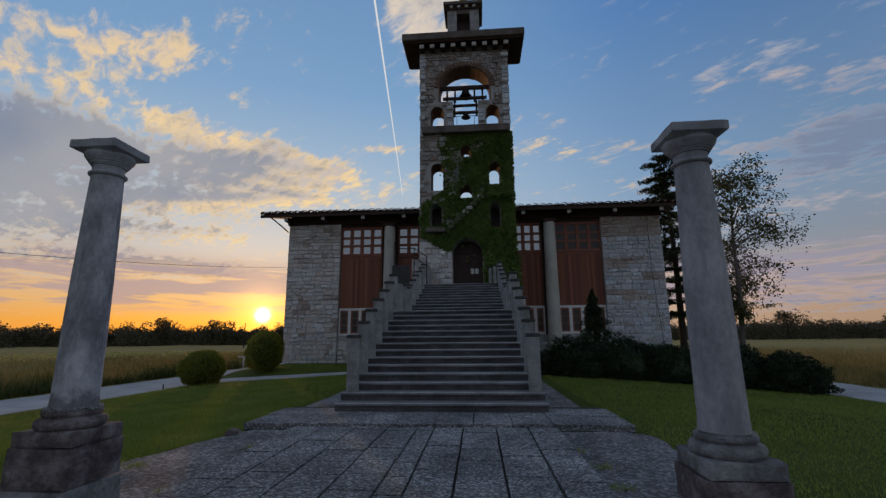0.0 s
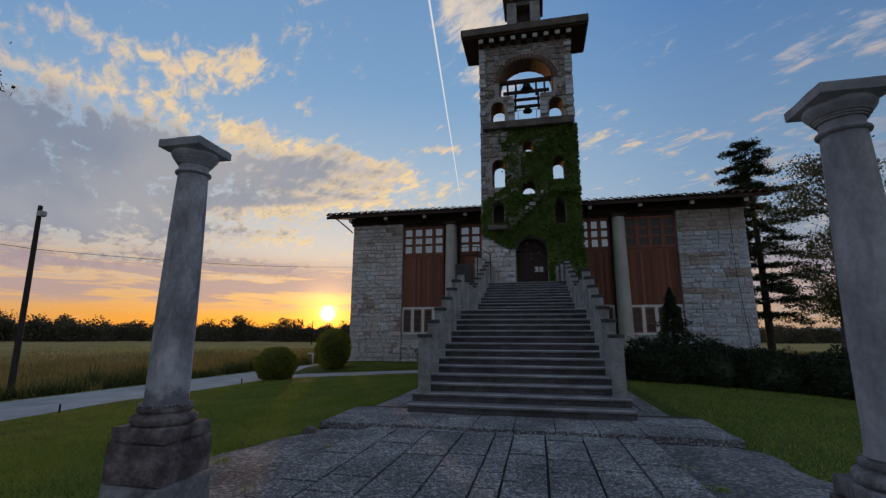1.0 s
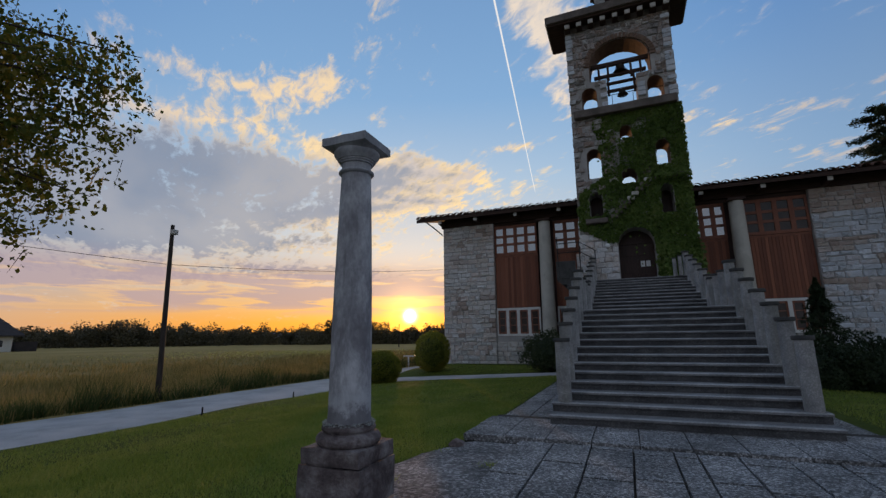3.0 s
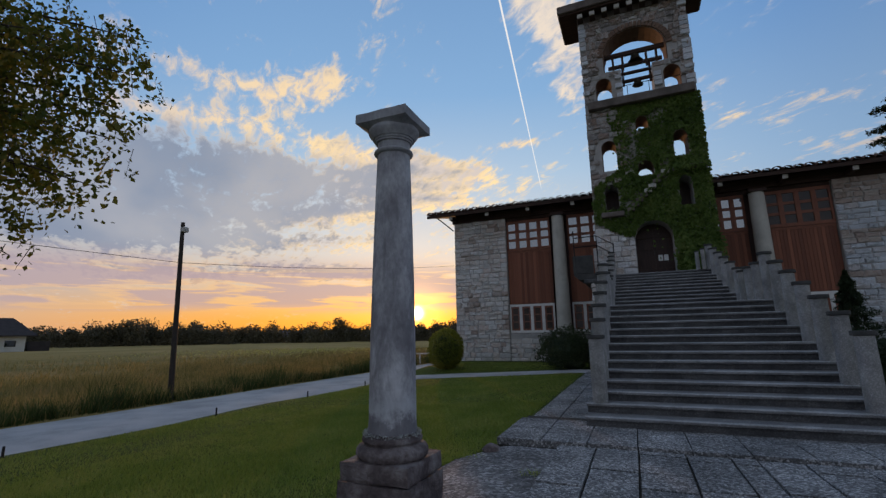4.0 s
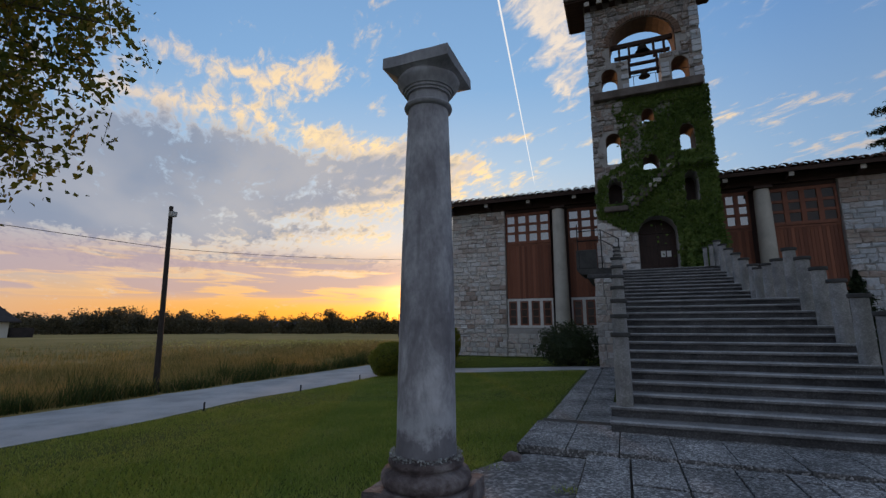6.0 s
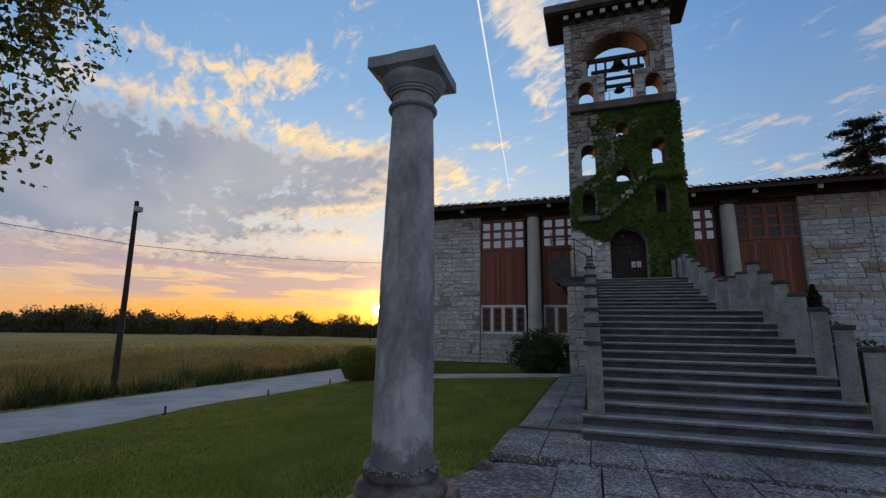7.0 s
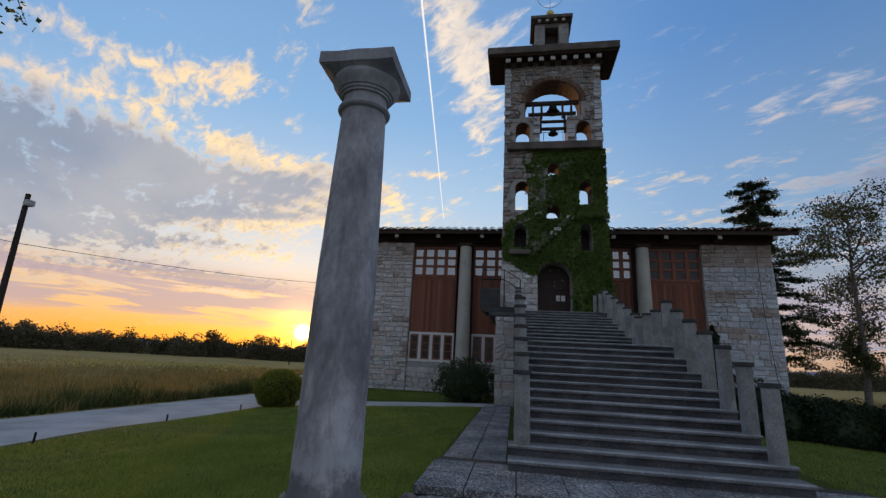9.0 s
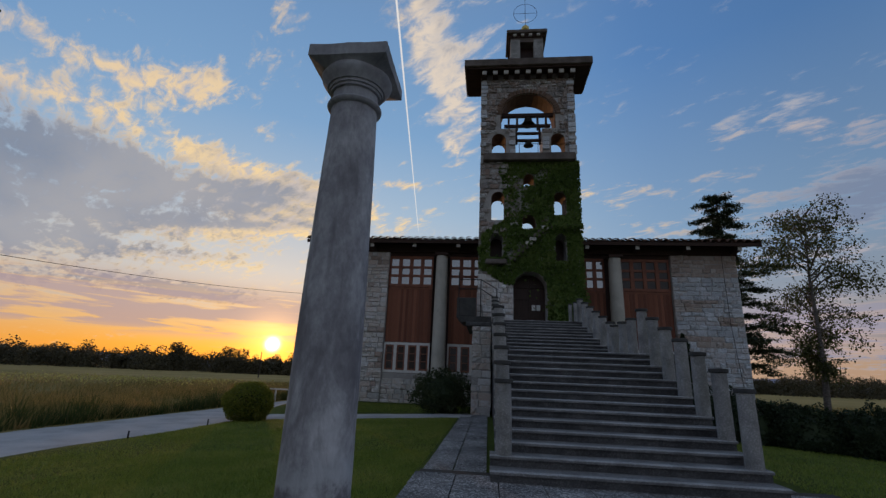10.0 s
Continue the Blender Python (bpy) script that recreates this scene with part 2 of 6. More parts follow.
def ground_material():
    """Mown lawn round the church, its ground darkened as shaded gaps between blades; rough meadow past the two lanes.
    """
    m = bpy.data.materials.new("grass_ground")
    m.use_nodes = True
    m.node_tree.nodes.clear()
    t = Tree(m.node_tree)
    pos = t.add("ShaderNodeNewGeometry").outputs["Position"]
    sep = t.add("ShaderNodeSeparateXYZ")
    t.put(sep, 0, pos)
    off = t.math("ABSOLUTE", t.math("ADD", sep.outputs[0], 0.7))
    meadow_f = t.span(off, 12.6, 13.2)
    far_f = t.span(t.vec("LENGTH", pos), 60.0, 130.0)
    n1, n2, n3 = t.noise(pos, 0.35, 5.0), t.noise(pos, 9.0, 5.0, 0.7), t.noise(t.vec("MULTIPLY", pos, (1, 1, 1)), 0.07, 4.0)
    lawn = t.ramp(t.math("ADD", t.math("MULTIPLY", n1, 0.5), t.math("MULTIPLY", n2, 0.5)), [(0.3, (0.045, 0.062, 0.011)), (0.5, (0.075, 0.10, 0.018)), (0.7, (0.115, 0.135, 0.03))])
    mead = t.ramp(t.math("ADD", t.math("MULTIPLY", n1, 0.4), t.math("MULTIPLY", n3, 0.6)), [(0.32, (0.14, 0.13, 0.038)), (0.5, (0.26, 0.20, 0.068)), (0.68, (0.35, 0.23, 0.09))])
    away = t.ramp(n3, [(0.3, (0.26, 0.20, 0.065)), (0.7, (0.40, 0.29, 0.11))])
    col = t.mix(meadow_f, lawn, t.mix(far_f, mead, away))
    sh = t.add("ShaderNodeBsdfPrincipled")
    t.put(sh, "Base Color", col)
    t.put(sh, "Roughness", 0.95)
    t.put(sh, "Specular IOR Level", 0.1)
    bp = t.add("ShaderNodeBump")
    t.put(bp, "Strength", 0.8)
    t.put(bp, "Distance", 0.05)
    t.put(bp, "Height", n2)
    t.put(sh, "Normal", bp.outputs[0])
    t.put(t.add("ShaderNodeOutputMaterial"), 0, sh.outputs[0])
    return m


def limed_column():
    """The column stone with a dark damp foot and a pale bleached band above it."""
    m = surface("limed_column_stone", [(0.19, 0.183, 0.198), (0.31, 0.305, 0.322), (0.43, 0.43, 0.445), (0.60, 0.60, 0.615)], 3.6, 26.0, 0.88, 0.5, 0.006, stretch=(1, 1, 0.6), stain=(5.5, 0.65, (0.17, 0.16, 0.172)))
    t = Tree(m.node_tree)
    sh = next(n for n in m.node_tree.nodes if n.type == "BSDF_PRINCIPLED")
    col = sh.inputs["Base Color"].links[0].from_socket
    pos = t.add("ShaderNodeNewGeometry").outputs["Position"]
    sep = t.add("ShaderNodeSeparateXYZ")
    t.put(sep, 0, pos)
    h = t.math("ADD", sep.outputs[2], t.math("MULTIPLY", t.math("SUBTRACT", t.noise(pos, 5.0, 6.0, 0.7), 0.5), 0.42))
    pale = t.math("MULTIPLY", t.span(h, 0.86, 0.92), t.span(h, 1.06, 0.94))
    damp = t.span(h, 0.88, 0.83)
    col = t.mix(t.math("MULTIPLY", pale, 0.6), col, (0.50, 0.52, 0.54))
    t.put(sh, "Base Color", t.mix(t.math("MULTIPLY", damp, 0.7), col, (0.13, 0.125, 0.135)))
    return m


M_GROUND = ground_material()
M_GLASS = glass_material()
M_DULLPANE = dull_glass()
M_STONE = surface("rough_grey_stone", [(0.42, 0.41, 0.395), (0.56, 0.55, 0.53), (0.52, 0.44, 0.38), (0.62, 0.61, 0.59), (0.58, 0.52, 0.46), (0.66, 0.655, 0.645), (0.55, 0.45, 0.39), (0.60, 0.595, 0.585), (0.72, 0.715, 0.705)], 6.0, 40.0, 0.9, 0.8, 0.035, per="object")
M_BLUESTONE = surface("rough_bluish_stone", [(0.36, 0.385, 0.42), (0.50, 0.53, 0.565), (0.44, 0.46, 0.48), (0.58, 0.61, 0.645), (0.46, 0.42, 0.40), (0.54, 0.57, 0.605), (0.66, 0.69, 0.72)], 6.0, 40.0, 0.9, 0.8, 0.035, per="object")
M_BROWNSTONE = surface("weathered_brown_stone", [(0.30, 0.245, 0.21), (0.40, 0.32, 0.27), (0.44, 0.39, 0.345), (0.36, 0.28, 0.235), (0.50, 0.46, 0.43)], 6.0, 40.0, 0.9, 0.8, 0.03, per="object")
M_TOWER_STONE = surface("tower_rubble_stone", [(0.19, 0.18, 0.175), (0.31, 0.285, 0.265), (0.30, 0.215, 0.17), (0.44, 0.43, 0.415), (0.26, 0.20, 0.165), (0.38, 0.36, 0.34), (0.60, 0.595, 0.58)], 6.0, 40.0, 0.9, 0.9, 0.04, per="object")
M_MORTAR = surface("lime_mortar", [(0.30, 0.285, 0.265), (0.44, 0.42, 0.40)], 2.0, 40.0, 0.95, 0.6, 0.02)
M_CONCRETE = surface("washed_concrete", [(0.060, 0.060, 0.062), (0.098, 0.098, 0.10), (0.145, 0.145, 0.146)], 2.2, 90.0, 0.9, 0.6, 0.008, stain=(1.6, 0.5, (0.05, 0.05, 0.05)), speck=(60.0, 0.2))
# step edges: wear, with the skylight they catch painted in as a paler tone
M_TREAD = surface("worn_skylit_step_edge", [(0.26, 0.26, 0.255), (0.35, 0.35, 0.345), (0.43, 0.425, 0.415)], 2.0, 90.0, 0.9, 0.5, 0.006, stain=(1.4, 0.4, (0.20, 0.20, 0.195)), speck=(70.0, 0.18))
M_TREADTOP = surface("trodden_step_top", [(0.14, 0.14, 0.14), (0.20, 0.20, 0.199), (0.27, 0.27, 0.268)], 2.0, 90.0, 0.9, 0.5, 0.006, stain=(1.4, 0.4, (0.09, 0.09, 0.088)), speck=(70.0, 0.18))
M_POST = surface("stair_post_concrete", [(0.20, 0.198, 0.194), (0.30, 0.296, 0.288), (0.40, 0.395, 0.38)], 2.5, 80.0, 0.9, 0.5, 0.006, stain=(2.2, 0.5, (0.17, 0.17, 0.145)), speck=(70.0, 0.16))
M_CAP = surface("dark_cap_concrete", [(0.045, 0.045, 0.043), (0.085, 0.083, 0.08)], 4.0, 60.0, 0.9, 0.4, 0.006)
M_SLAB = surface("exposed_aggregate_slab", [(0.16, 0.16, 0.16), (0.28, 0.28, 0.278), (0.43, 0.425, 0.42)], 1.0, 70.0, 0.9, 1.0, 0.012, stain=(1.2, 0.4, (0.14, 0.14, 0.138)), speck=(48.0, 0.55))
M_JOINT = surface("sandy_joint", [(0.04, 0.037, 0.033), (0.08, 0.072, 0.06)], 4.0, 60.0, 0.95, 0.5, 0.01)
M_GRAVEL = surface("grey_gravel", [(0.14, 0.137, 0.137), (0.24, 0.235, 0.23), (0.36, 0.35, 0.345)], 1.1, 45.0, 0.95, 0.9, 0.02, speck=(30.0, 0.45))
M_ROAD = surface("pale_gravel_lane", [(0.30, 0.30, 0.30), (0.42, 0.42, 0.42), (0.50, 0.49, 0.48)], 0.8, 40.0, 0.95, 0.6, 0.012)
M_COLUMN = surface("weathered_column_stone", [(0.18, 0.18, 0.19), (0.27, 0.27, 0.283), (0.35, 0.35, 0.365), (0.47, 0.47, 0.485)], 2.6, 30.0, 0.88, 0.35, 0.004, stretch=(1, 1, 0.55), stain=(4.5, 0.5, (0.20, 0.195, 0.205)))
M_PEDESTAL = surface("dark_pedestal_stone", [(0.060, 0.048, 0.047), (0.12, 0.095, 0.092), (0.20, 0.17, 0.165), (0.30, 0.28, 0.27)], 5.0, 24.0, 0.9, 0.9, 0.025, stain=(2.6, 0.6, (0.055, 0.042, 0.042)))
M_PLINTH = surface("grey_plinth_stone", [(0.11, 0.108, 0.108), (0.19, 0.187, 0.186), (0.28, 0.277, 0.274), (0.38, 0.375, 0.37)], 5.0, 24.0, 0.9, 0.9, 0.025, stain=(2.6, 0.6, (0.08, 0.075, 0.075)))
M_LICHEN = surface("crusty_lichen", [(0.30, 0.31, 0.30), (0.48, 0.49, 0.47)], 12.0, 60.0, 0.95, 0.6, 0.01)
M_LIMED = limed_column()
M_PLASTER = surface("pillar_plaster", [(0.44, 0.42, 0.37), (0.54, 0.52, 0.46)], 1.5, 50.0, 0.9, 0.3, 0.006, stain=(1.2, 0.35, (0.27, 0.25, 0.21)))
M_PANEL = surface("red_brown_boards", [(0.14, 0.050, 0.030), (0.22, 0.080, 0.045), (0.29, 0.11, 0.062)], 2.0, 24.0, 0.6, 0.3, 0.006, stretch=(6, 6, 0.5), per="object")
M_FRAME = surface("brown_window_frame", [(0.17, 0.062, 0.036), (0.26, 0.098, 0.055)], 3.0, 40.0, 0.55, 0.2, 0.004)
M_PALEFRAME = surface("pale_grey_frame", [(0.62, 0.61, 0.58), (0.74, 0.73, 0.70)], 3.0, 40.0, 0.6, 0.2, 0.004)
M_TIMBER = surface("dark_eaves_timber", [(0.030, 0.018, 0.014), (0.065, 0.036, 0.026)], 3.0, 30.0, 0.8, 0.4, 0.01, stretch=(0.5, 4, 4))
M_PALE_END = surface("pale_beam_end", [(0.42, 0.40, 0.37), (0.58, 0.55, 0.50)], 8.0, 50.0, 0.9, 0.3, 0.006)
M_TILE = surface("brown_clay_tile", [(0.06, 0.036, 0.028), (0.11, 0.062, 0.045), (0.16, 0.095, 0.07)], 3.0, 30.0, 0.95, 0.4, 0.01, per="island", spec=0.04)
M_TOWER_CONCRETE = surface("dark_cornice_concrete", [(0.085, 0.07, 0.062), (0.14, 0.115, 0.10), (0.19, 0.165, 0.15)], 1.5, 40.0, 0.9, 0.4, 0.01, stain=(0.9, 0.5, (0.07, 0.06, 0.05)))
M_BRICKRED = surface("brown_reveal_stone", [(0.13, 0.085, 0.062), (0.21, 0.135, 0.095)], 3.0, 30.0, 0.9, 0.6, 0.015)
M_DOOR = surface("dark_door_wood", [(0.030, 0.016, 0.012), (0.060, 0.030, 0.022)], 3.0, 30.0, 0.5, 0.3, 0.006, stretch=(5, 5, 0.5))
M_IRON = surface("black_iron", [(0.015, 0.015, 0.016), (0.035, 0.033, 0.032)], 6.0, 60.0, 0.5, 0.2, 0.003, metal=0.6)
M_BELL = surface("dark_bronze", [(0.03, 0.026, 0.02), (0.06, 0.05, 0.035)], 6.0, 40.0, 0.45, 0.1, 0.003, metal=0.8)
M_GOLD = surface("dull_gilding", [(0.60, 0.46, 0.14), (0.75, 0.60, 0.22)], 6.0, 40.0, 0.35, 0.1, 0.003, metal=0.7)
M_PAPER = surface("white_paper", [(0.72, 0.72, 0.70), (0.82, 0.82, 0.80)], 5.0, 40.0, 0.8, 0.0)
M_POLE = surface("tarred_pole_wood", [(0.028, 0.022, 0.018), (0.055, 0.042, 0.034)], 3.0, 40.0, 0.8, 0.4, 0.006, stretch=(4, 4, 0.3))
M_BARK = surface("dark_bark", [(0.035, 0.028, 0.022), (0.075, 0.06, 0.048)], 5.0, 40.0, 0.95, 0.8, 0.02)
M_BIRCHBARK = surface("birch_bark", [(0.06, 0.05, 0.045), (0.20, 0.18, 0.16)], 6.0, 30.0, 0.9, 0.5, 0.01, stretch=(1, 1, 4))
M_RENDER = surface("cream_house_render", [(0.55, 0.54, 0.48), (0.64, 0.63, 0.57)], 0.8, 20.0, 0.9, 0.2, 0.01)
M_ROOFDARK = surface("dark_house_roof", [(0.035, 0.03, 0.03), (0.06, 0.05, 0.048)], 1.0, 20.0, 0.8, 0.3, 0.01)
M_IVY = foliage("ivy_leaves", [(0.040, 0.068, 0.012), (0.075, 0.125, 0.020), (0.115, 0.175, 0.034), (0.19, 0.225, 0.065)], 0.3)
M_BIRCHLEAF = foliage("birch_leaves", [(0.045, 0.070, 0.012), (0.085, 0.11, 0.018), (0.14, 0.14, 0.024), (0.24, 0.19, 0.03)], 0.45)
M_PINE = foliage("pine_needles", [(0.020, 0.034, 0.017), (0.036, 0.055, 0.026), (0.060, 0.080, 0.038)], 0.15)
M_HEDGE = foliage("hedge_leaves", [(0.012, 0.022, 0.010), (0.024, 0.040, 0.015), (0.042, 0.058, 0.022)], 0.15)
M_THINLEAF = foliage("far_birch_leaves", [(0.05, 0.062, 0.022), (0.09, 0.10, 0.034), (0.15, 0.15, 0.055)], 0.4)
# bright yellowish tones: the backlit glow of the bushes is in the leaf colour
M_BOX = foliage("round_bush_leaves", [(0.12, 0.15, 0.02), (0.22, 0.24, 0.036), (0.36, 0.32, 0.06)], 0.45)
# brown distance haze is mixed into these leaf colours
M_WOODS = foliage("far_wood_leaves", [(0.060, 0.055, 0.034), (0.10, 0.086, 0.048), (0.15, 0.128, 0.070)], 0.25)
M_LAWN = foliage("lawn_blades", [(0.155, 0.220, 0.034), (0.215, 0.285, 0.048), (0.295, 0.34, 0.068), (0.38, 0.37, 0.10)], 0.35)
M_SHRUB = foliage("loose_shrub_leaves", [(0.028, 0.042, 0.018), (0.05, 0.068, 0.028), (0.085, 0.10, 0.045)], 0.25)
M_VERGE = foliage("rank_verge_blades", [(0.035, 0.050, 0.014), (0.07, 0.095, 0.024), (0.12, 0.14, 0.04)], 0.3)
M_FLOWER = foliage("yellow_flower_heads", [(0.42, 0.38, 0.10), (0.60, 0.52, 0.16)], 0.4)
M_MEADOW = foliage("meadow_blades", [(0.095, 0.10, 0.03), (0.21, 0.18, 0.055), (0.38, 0.28, 0.10), (0.50, 0.30, 0.13)], 0.45)


# ---- building blocks ----
def placed(ob):
    """The pose of ob in the world, through its parents."""
    if ob.parent is None:
        return ob.matrix_basis.copy()
    return placed(ob.parent) @ ob.matrix_parent_inverse @ ob.matrix_basis


def under(ob, parent):
    ob.parent = parent
    ob.matrix_parent_inverse = placed(parent).inverted()
    return ob


def thing(name, at, label, category, group="", kind=""):
    ob = new(name)
    ob.empty_display_size = 0.2
    ob.location = at
    ob.matrix_basis = Matrix.Translation(at)
    return tagged(ob, label, category, group, kind)


def mesh_of(name, bm, material, smooth=False):
    me = bpy.data.meshes.new(name)
    bmesh.ops.recalc_face_normals(bm, faces=bm.faces)
    bm.to_mesh(me)
    bm.free()
    me.materials.append(material)
    if smooth:
        me.shade_smooth()
        me.set_sharp_from_angle(angle=radians(38))
    return me


def part(name, bm, material, parent, label="", smooth=False):
    ob = new(name, mesh_of(name, bm, material, smooth))
    under(ob, parent)
    return tagged(ob, label)


def solid(name, bm, material, label, category, kind="", smooth=False, group=""):
    ob = new(name, mesh_of(name, bm, material, smooth))
    return tagged(ob, label, category, group, kind)


def box(x0, x1, y0, y1, z0, z1, bevel=0.0, bm=None, seg=1):
    bm = bm or bmesh.new()
    vs = [bm.verts.new((x, y, z)) for x in (x0, x1) for y in (y0, y1) for z in (z0, z1)]
    fs = [bm.faces.new([vs[i] for i in q]) for q in ((0, 1, 3, 2), (4, 6, 7, 5), (0, 4, 5, 1), (2, 3, 7, 6), (0, 2, 6, 4), (1, 5, 7, 3))]
    if bevel:
        edges = list({e for f in fs for e in f.edges})
        bmesh.ops.bevel(bm, geom=edges, offset=bevel, segments=seg, affect="EDGES", profile=0.6)
    return bm


def lathe(profile, centre=(0, 0, 0), seg=32, bm=None, squash=0.0):
    """profile: (radius, height) from bottom to top."""
    bm = bm or bmesh.new()
    rings = []
    for r, z in profile:
        rings.append([bm.verts.new((centre[0] + r * math.cos(2 * math.pi * i / seg), centre[1] + r * math.sin(2 * math.pi * i / seg), centre[2] + z)) for i in range(seg)])
    for a, b in zip(rings, rings[1:]):
        for i in range(seg):
            bm.faces.new((a[i], a[(i + 1) % seg], b[(i + 1) % seg], b[i]))
    bm.faces.new(rings[0][::-1])
    bm.faces.new(rings[-1])
    return bm


def tube(points, radii, seg=6, bm=None, closed=False):
    bm = bm or bmesh.new()
    pts = [Vector(p) for p in points]
    rings = []
    for i, p in enumerate(pts):
        d = (pts[min(i + 1, len(pts) - 1)] - pts[max(i - 1, 0)]).normalized()
        a = d.cross(Vector((0.31, 0.17, 0.93)))
        a = (a if a.length > 1e-3 else d.cross(Vector((1, 0, 0)))).normalized()
        b = d.cross(a)
        r = radii[i] if hasattr(radii, "__len__") else radii
        rings.append([bm.verts.new(p + r * (math.cos(2 * math.pi * k / seg) * a + math.sin(2 * math.pi * k / seg) * b)) for k in range(seg)])
    for a, b in zip(rings, rings[1:]):
        for k in range(seg):
            bm.faces.new((a[k], a[(k + 1) % seg], b[(k + 1) % seg], b[k]))
    bm.faces.new(rings[0][::-1])
    bm.faces.new(rings[-1])
    return bm


def sheet_mesh(name, verts, quads, material):
    """A mesh from arrays of corners and quads."""
    me = bpy.data.meshes.new(name)
    verts, quads = np.asarray(verts, np.float32), np.asarray(quads, np.int32)
    me.vertices.add(len(verts))
    me.vertices.foreach_set("co", verts.ravel())
    me.loops.add(quads.size)
    me.loops.foreach_set("vertex_index", quads.ravel())
    me.polygons.add(len(quads))
    me.polygons.foreach_set("loop_start", np.arange(0, quads.size, quads.shape[1], dtype=np.int32))
    me.update(calc_edges=True)
    me.validate()
    me.materials.append(material)
    return me


RNG = np.random.default_rng(7)


def leaf_mesh(name, points, size, material, flat=None, jitter=0.35, slim=0.6, droop=0.0):
    """Many small pointed leaves (four corners each) at points; flat: a normal that they mostly share."""
    p = np.asarray(points, float)
    n = len(p)
    d = RNG.normal(size=(n, 3))
    if flat is not None:
        d = np.asarray(flat, float) + 0.55 * d
    d /= np.linalg.norm(d, axis=1, keepdims=True)
    h = RNG.normal(size=(n, 3))
    h[:, 2] -= droop
    u = h - d * np.sum(h * d, axis=1, keepdims=True)
    u /= np.linalg.norm(u, axis=1, keepdims=True) + 1e-9
    v = np.cross(d, u)
    s = size * (1 + jitter * RNG.uniform(-1, 1, (n, 1)))
    verts = np.stack([p - u * s * 0.5, p + v * s * 0.5 * slim + d * s * 0.1, p + u * s * 0.5, p - v * s * 0.5 * slim + d * s * 0.1], axis=1).reshape(-1, 3)
    return sheet_mesh(name, verts, np.arange(4 * n).reshape(n, 4), material)


def blade_mesh(name, roots, height, width, material, lean=0.4):
    """Upright grass blades, three corners each."""
    p = np.asarray(roots, float)
    n = len(p)
    a = RNG.uniform(0, 2 * np.pi, n)
    w = np.stack([np.cos(a), np.sin(a), np.zeros(n)], 1) * width * 0.5
    h = np.asarray(height) * RNG.uniform(0.6, 1.25, n)
    tip = p + np.stack([RNG.normal(0, lean, n) * h, RNG.normal(0, lean, n) * h, h], 1)
    verts = np.stack([p - w, p + w, tip], 1).reshape(-1, 3)
    return sheet_mesh(name, verts, np.arange(3 * n).reshape(n, 3), material)


def smooth01(a, b, v):
    t = np.clip((np.asarray(v, float) - a) / (b - a), 0, 1)
    return t * t * (3 - 2 * t)


def ground_z(x, y):
    """The church stands on a low rise; the lanes and meadows lie lower."""
    d = np.abs(np.asarray(x, float) + 0.7)
    z = np.interp(d, [0, 3.5, 12.2, 17.0, 50.0, 110.0, 190.0, 400.0], [-0.16, -0.16, -0.66, -0.74, -0.98, -0.75, -0.25, 0.0])
    lift = smooth01(21.5, 25.0, y) * (1 - smooth01(42, 60, y)) * (1 - smooth01(11.8, 14.0, d))
    return z * (1 - lift) - 0.22 * lift


# ---- the ground, one sheet out to the horizon ----
def build_ground():
    def axis(lo, hi, near_lo, near_hi, step):
        mid = np.arange(near_lo, near_hi + 1e-6, step)
        out_hi = near_hi + np.geomspace(2, hi - near_hi, 22)
        out_lo = near_lo - np.geomspace(2, near_lo - lo, 22)[::-1]
        return np.concatenate([out_lo, mid, out_hi])
    xs, ys = axis(-3000, 3000, -26, 24, 0.5), axis(-600, 4000, -8, 50, 1.0)
    gx, gy = np.meshgrid(xs, ys)
    gz = ground_z(gx, gy)
    bumps = np.array([[noise.noise(Vector((a * 0.35, b * 0.35, 0))) for a in xs] for b in ys]) * 0.035
    near = (np.abs(gx + 0.7) > 4.3) | (gy > 60)
    gz = gz + bumps * near
    # a shallow bed under the paving and the lanes
    bed = ((np.abs(gx + 0.75) < 2.9) & (gy < 9.0)) * 0.06
    lane = (((gx > -16.6) & (gx < -13.4)) | ((gx > 12.4) & (gx < 15.4))) & (gy > -60) & (gy < 60)
    gz = gz - bed - lane * 0.05
    nx, ny = len(xs), len(ys)
    idx = np.arange(nx * ny).reshape(ny, nx)
    quads = np.stack([idx[:-1, :-1], idx[:-1, 1:], idx[1:, 1:], idx[1:, :-1]], -1).reshape(-1, 4)
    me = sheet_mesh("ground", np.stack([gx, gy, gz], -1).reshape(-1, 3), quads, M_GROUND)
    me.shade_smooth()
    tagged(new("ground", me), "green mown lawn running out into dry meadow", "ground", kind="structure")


build_ground()


def strip(name, x_of, y_of, along, material, label, category, lift=0.02, across=6, rag=0.0):
    """A paved or gravel strip laid on the ground: x_of(s, t), y_of(s, t) with t across from 0 to 1."""
    verts, quads = [], []
    for s in along:
        for k in range(across + 1):
            t = k / across
            x, y = x_of(s, t), y_of(s, t)
            if rag and k in (0, across):
                w = rag * noise.noise(Vector((s * 1.3, k * 9.1, 4.0)))
                x, y = (x + w, y) if abs(x_of(s, 0) - x_of(s, 1)) > abs(y_of(s, 0) - y_of(s, 1)) else (x, y + w)
            edge = 0.05 if k in (0, across) else 0.0
            verts.append((x, y, float(ground_z(x, y)) + lift - edge))
    w = across + 1
    for i in range(len(along) - 1):
        for k in range(across):
            quads.append((i * w + k, i * w + k + 1, (i + 1) * w + k + 1, (i + 1) * w + k))
    me = sheet_mesh(name, verts, quads, material)
    me.shade_smooth()
    return tagged(new(name, me), label, category, kind="structure")


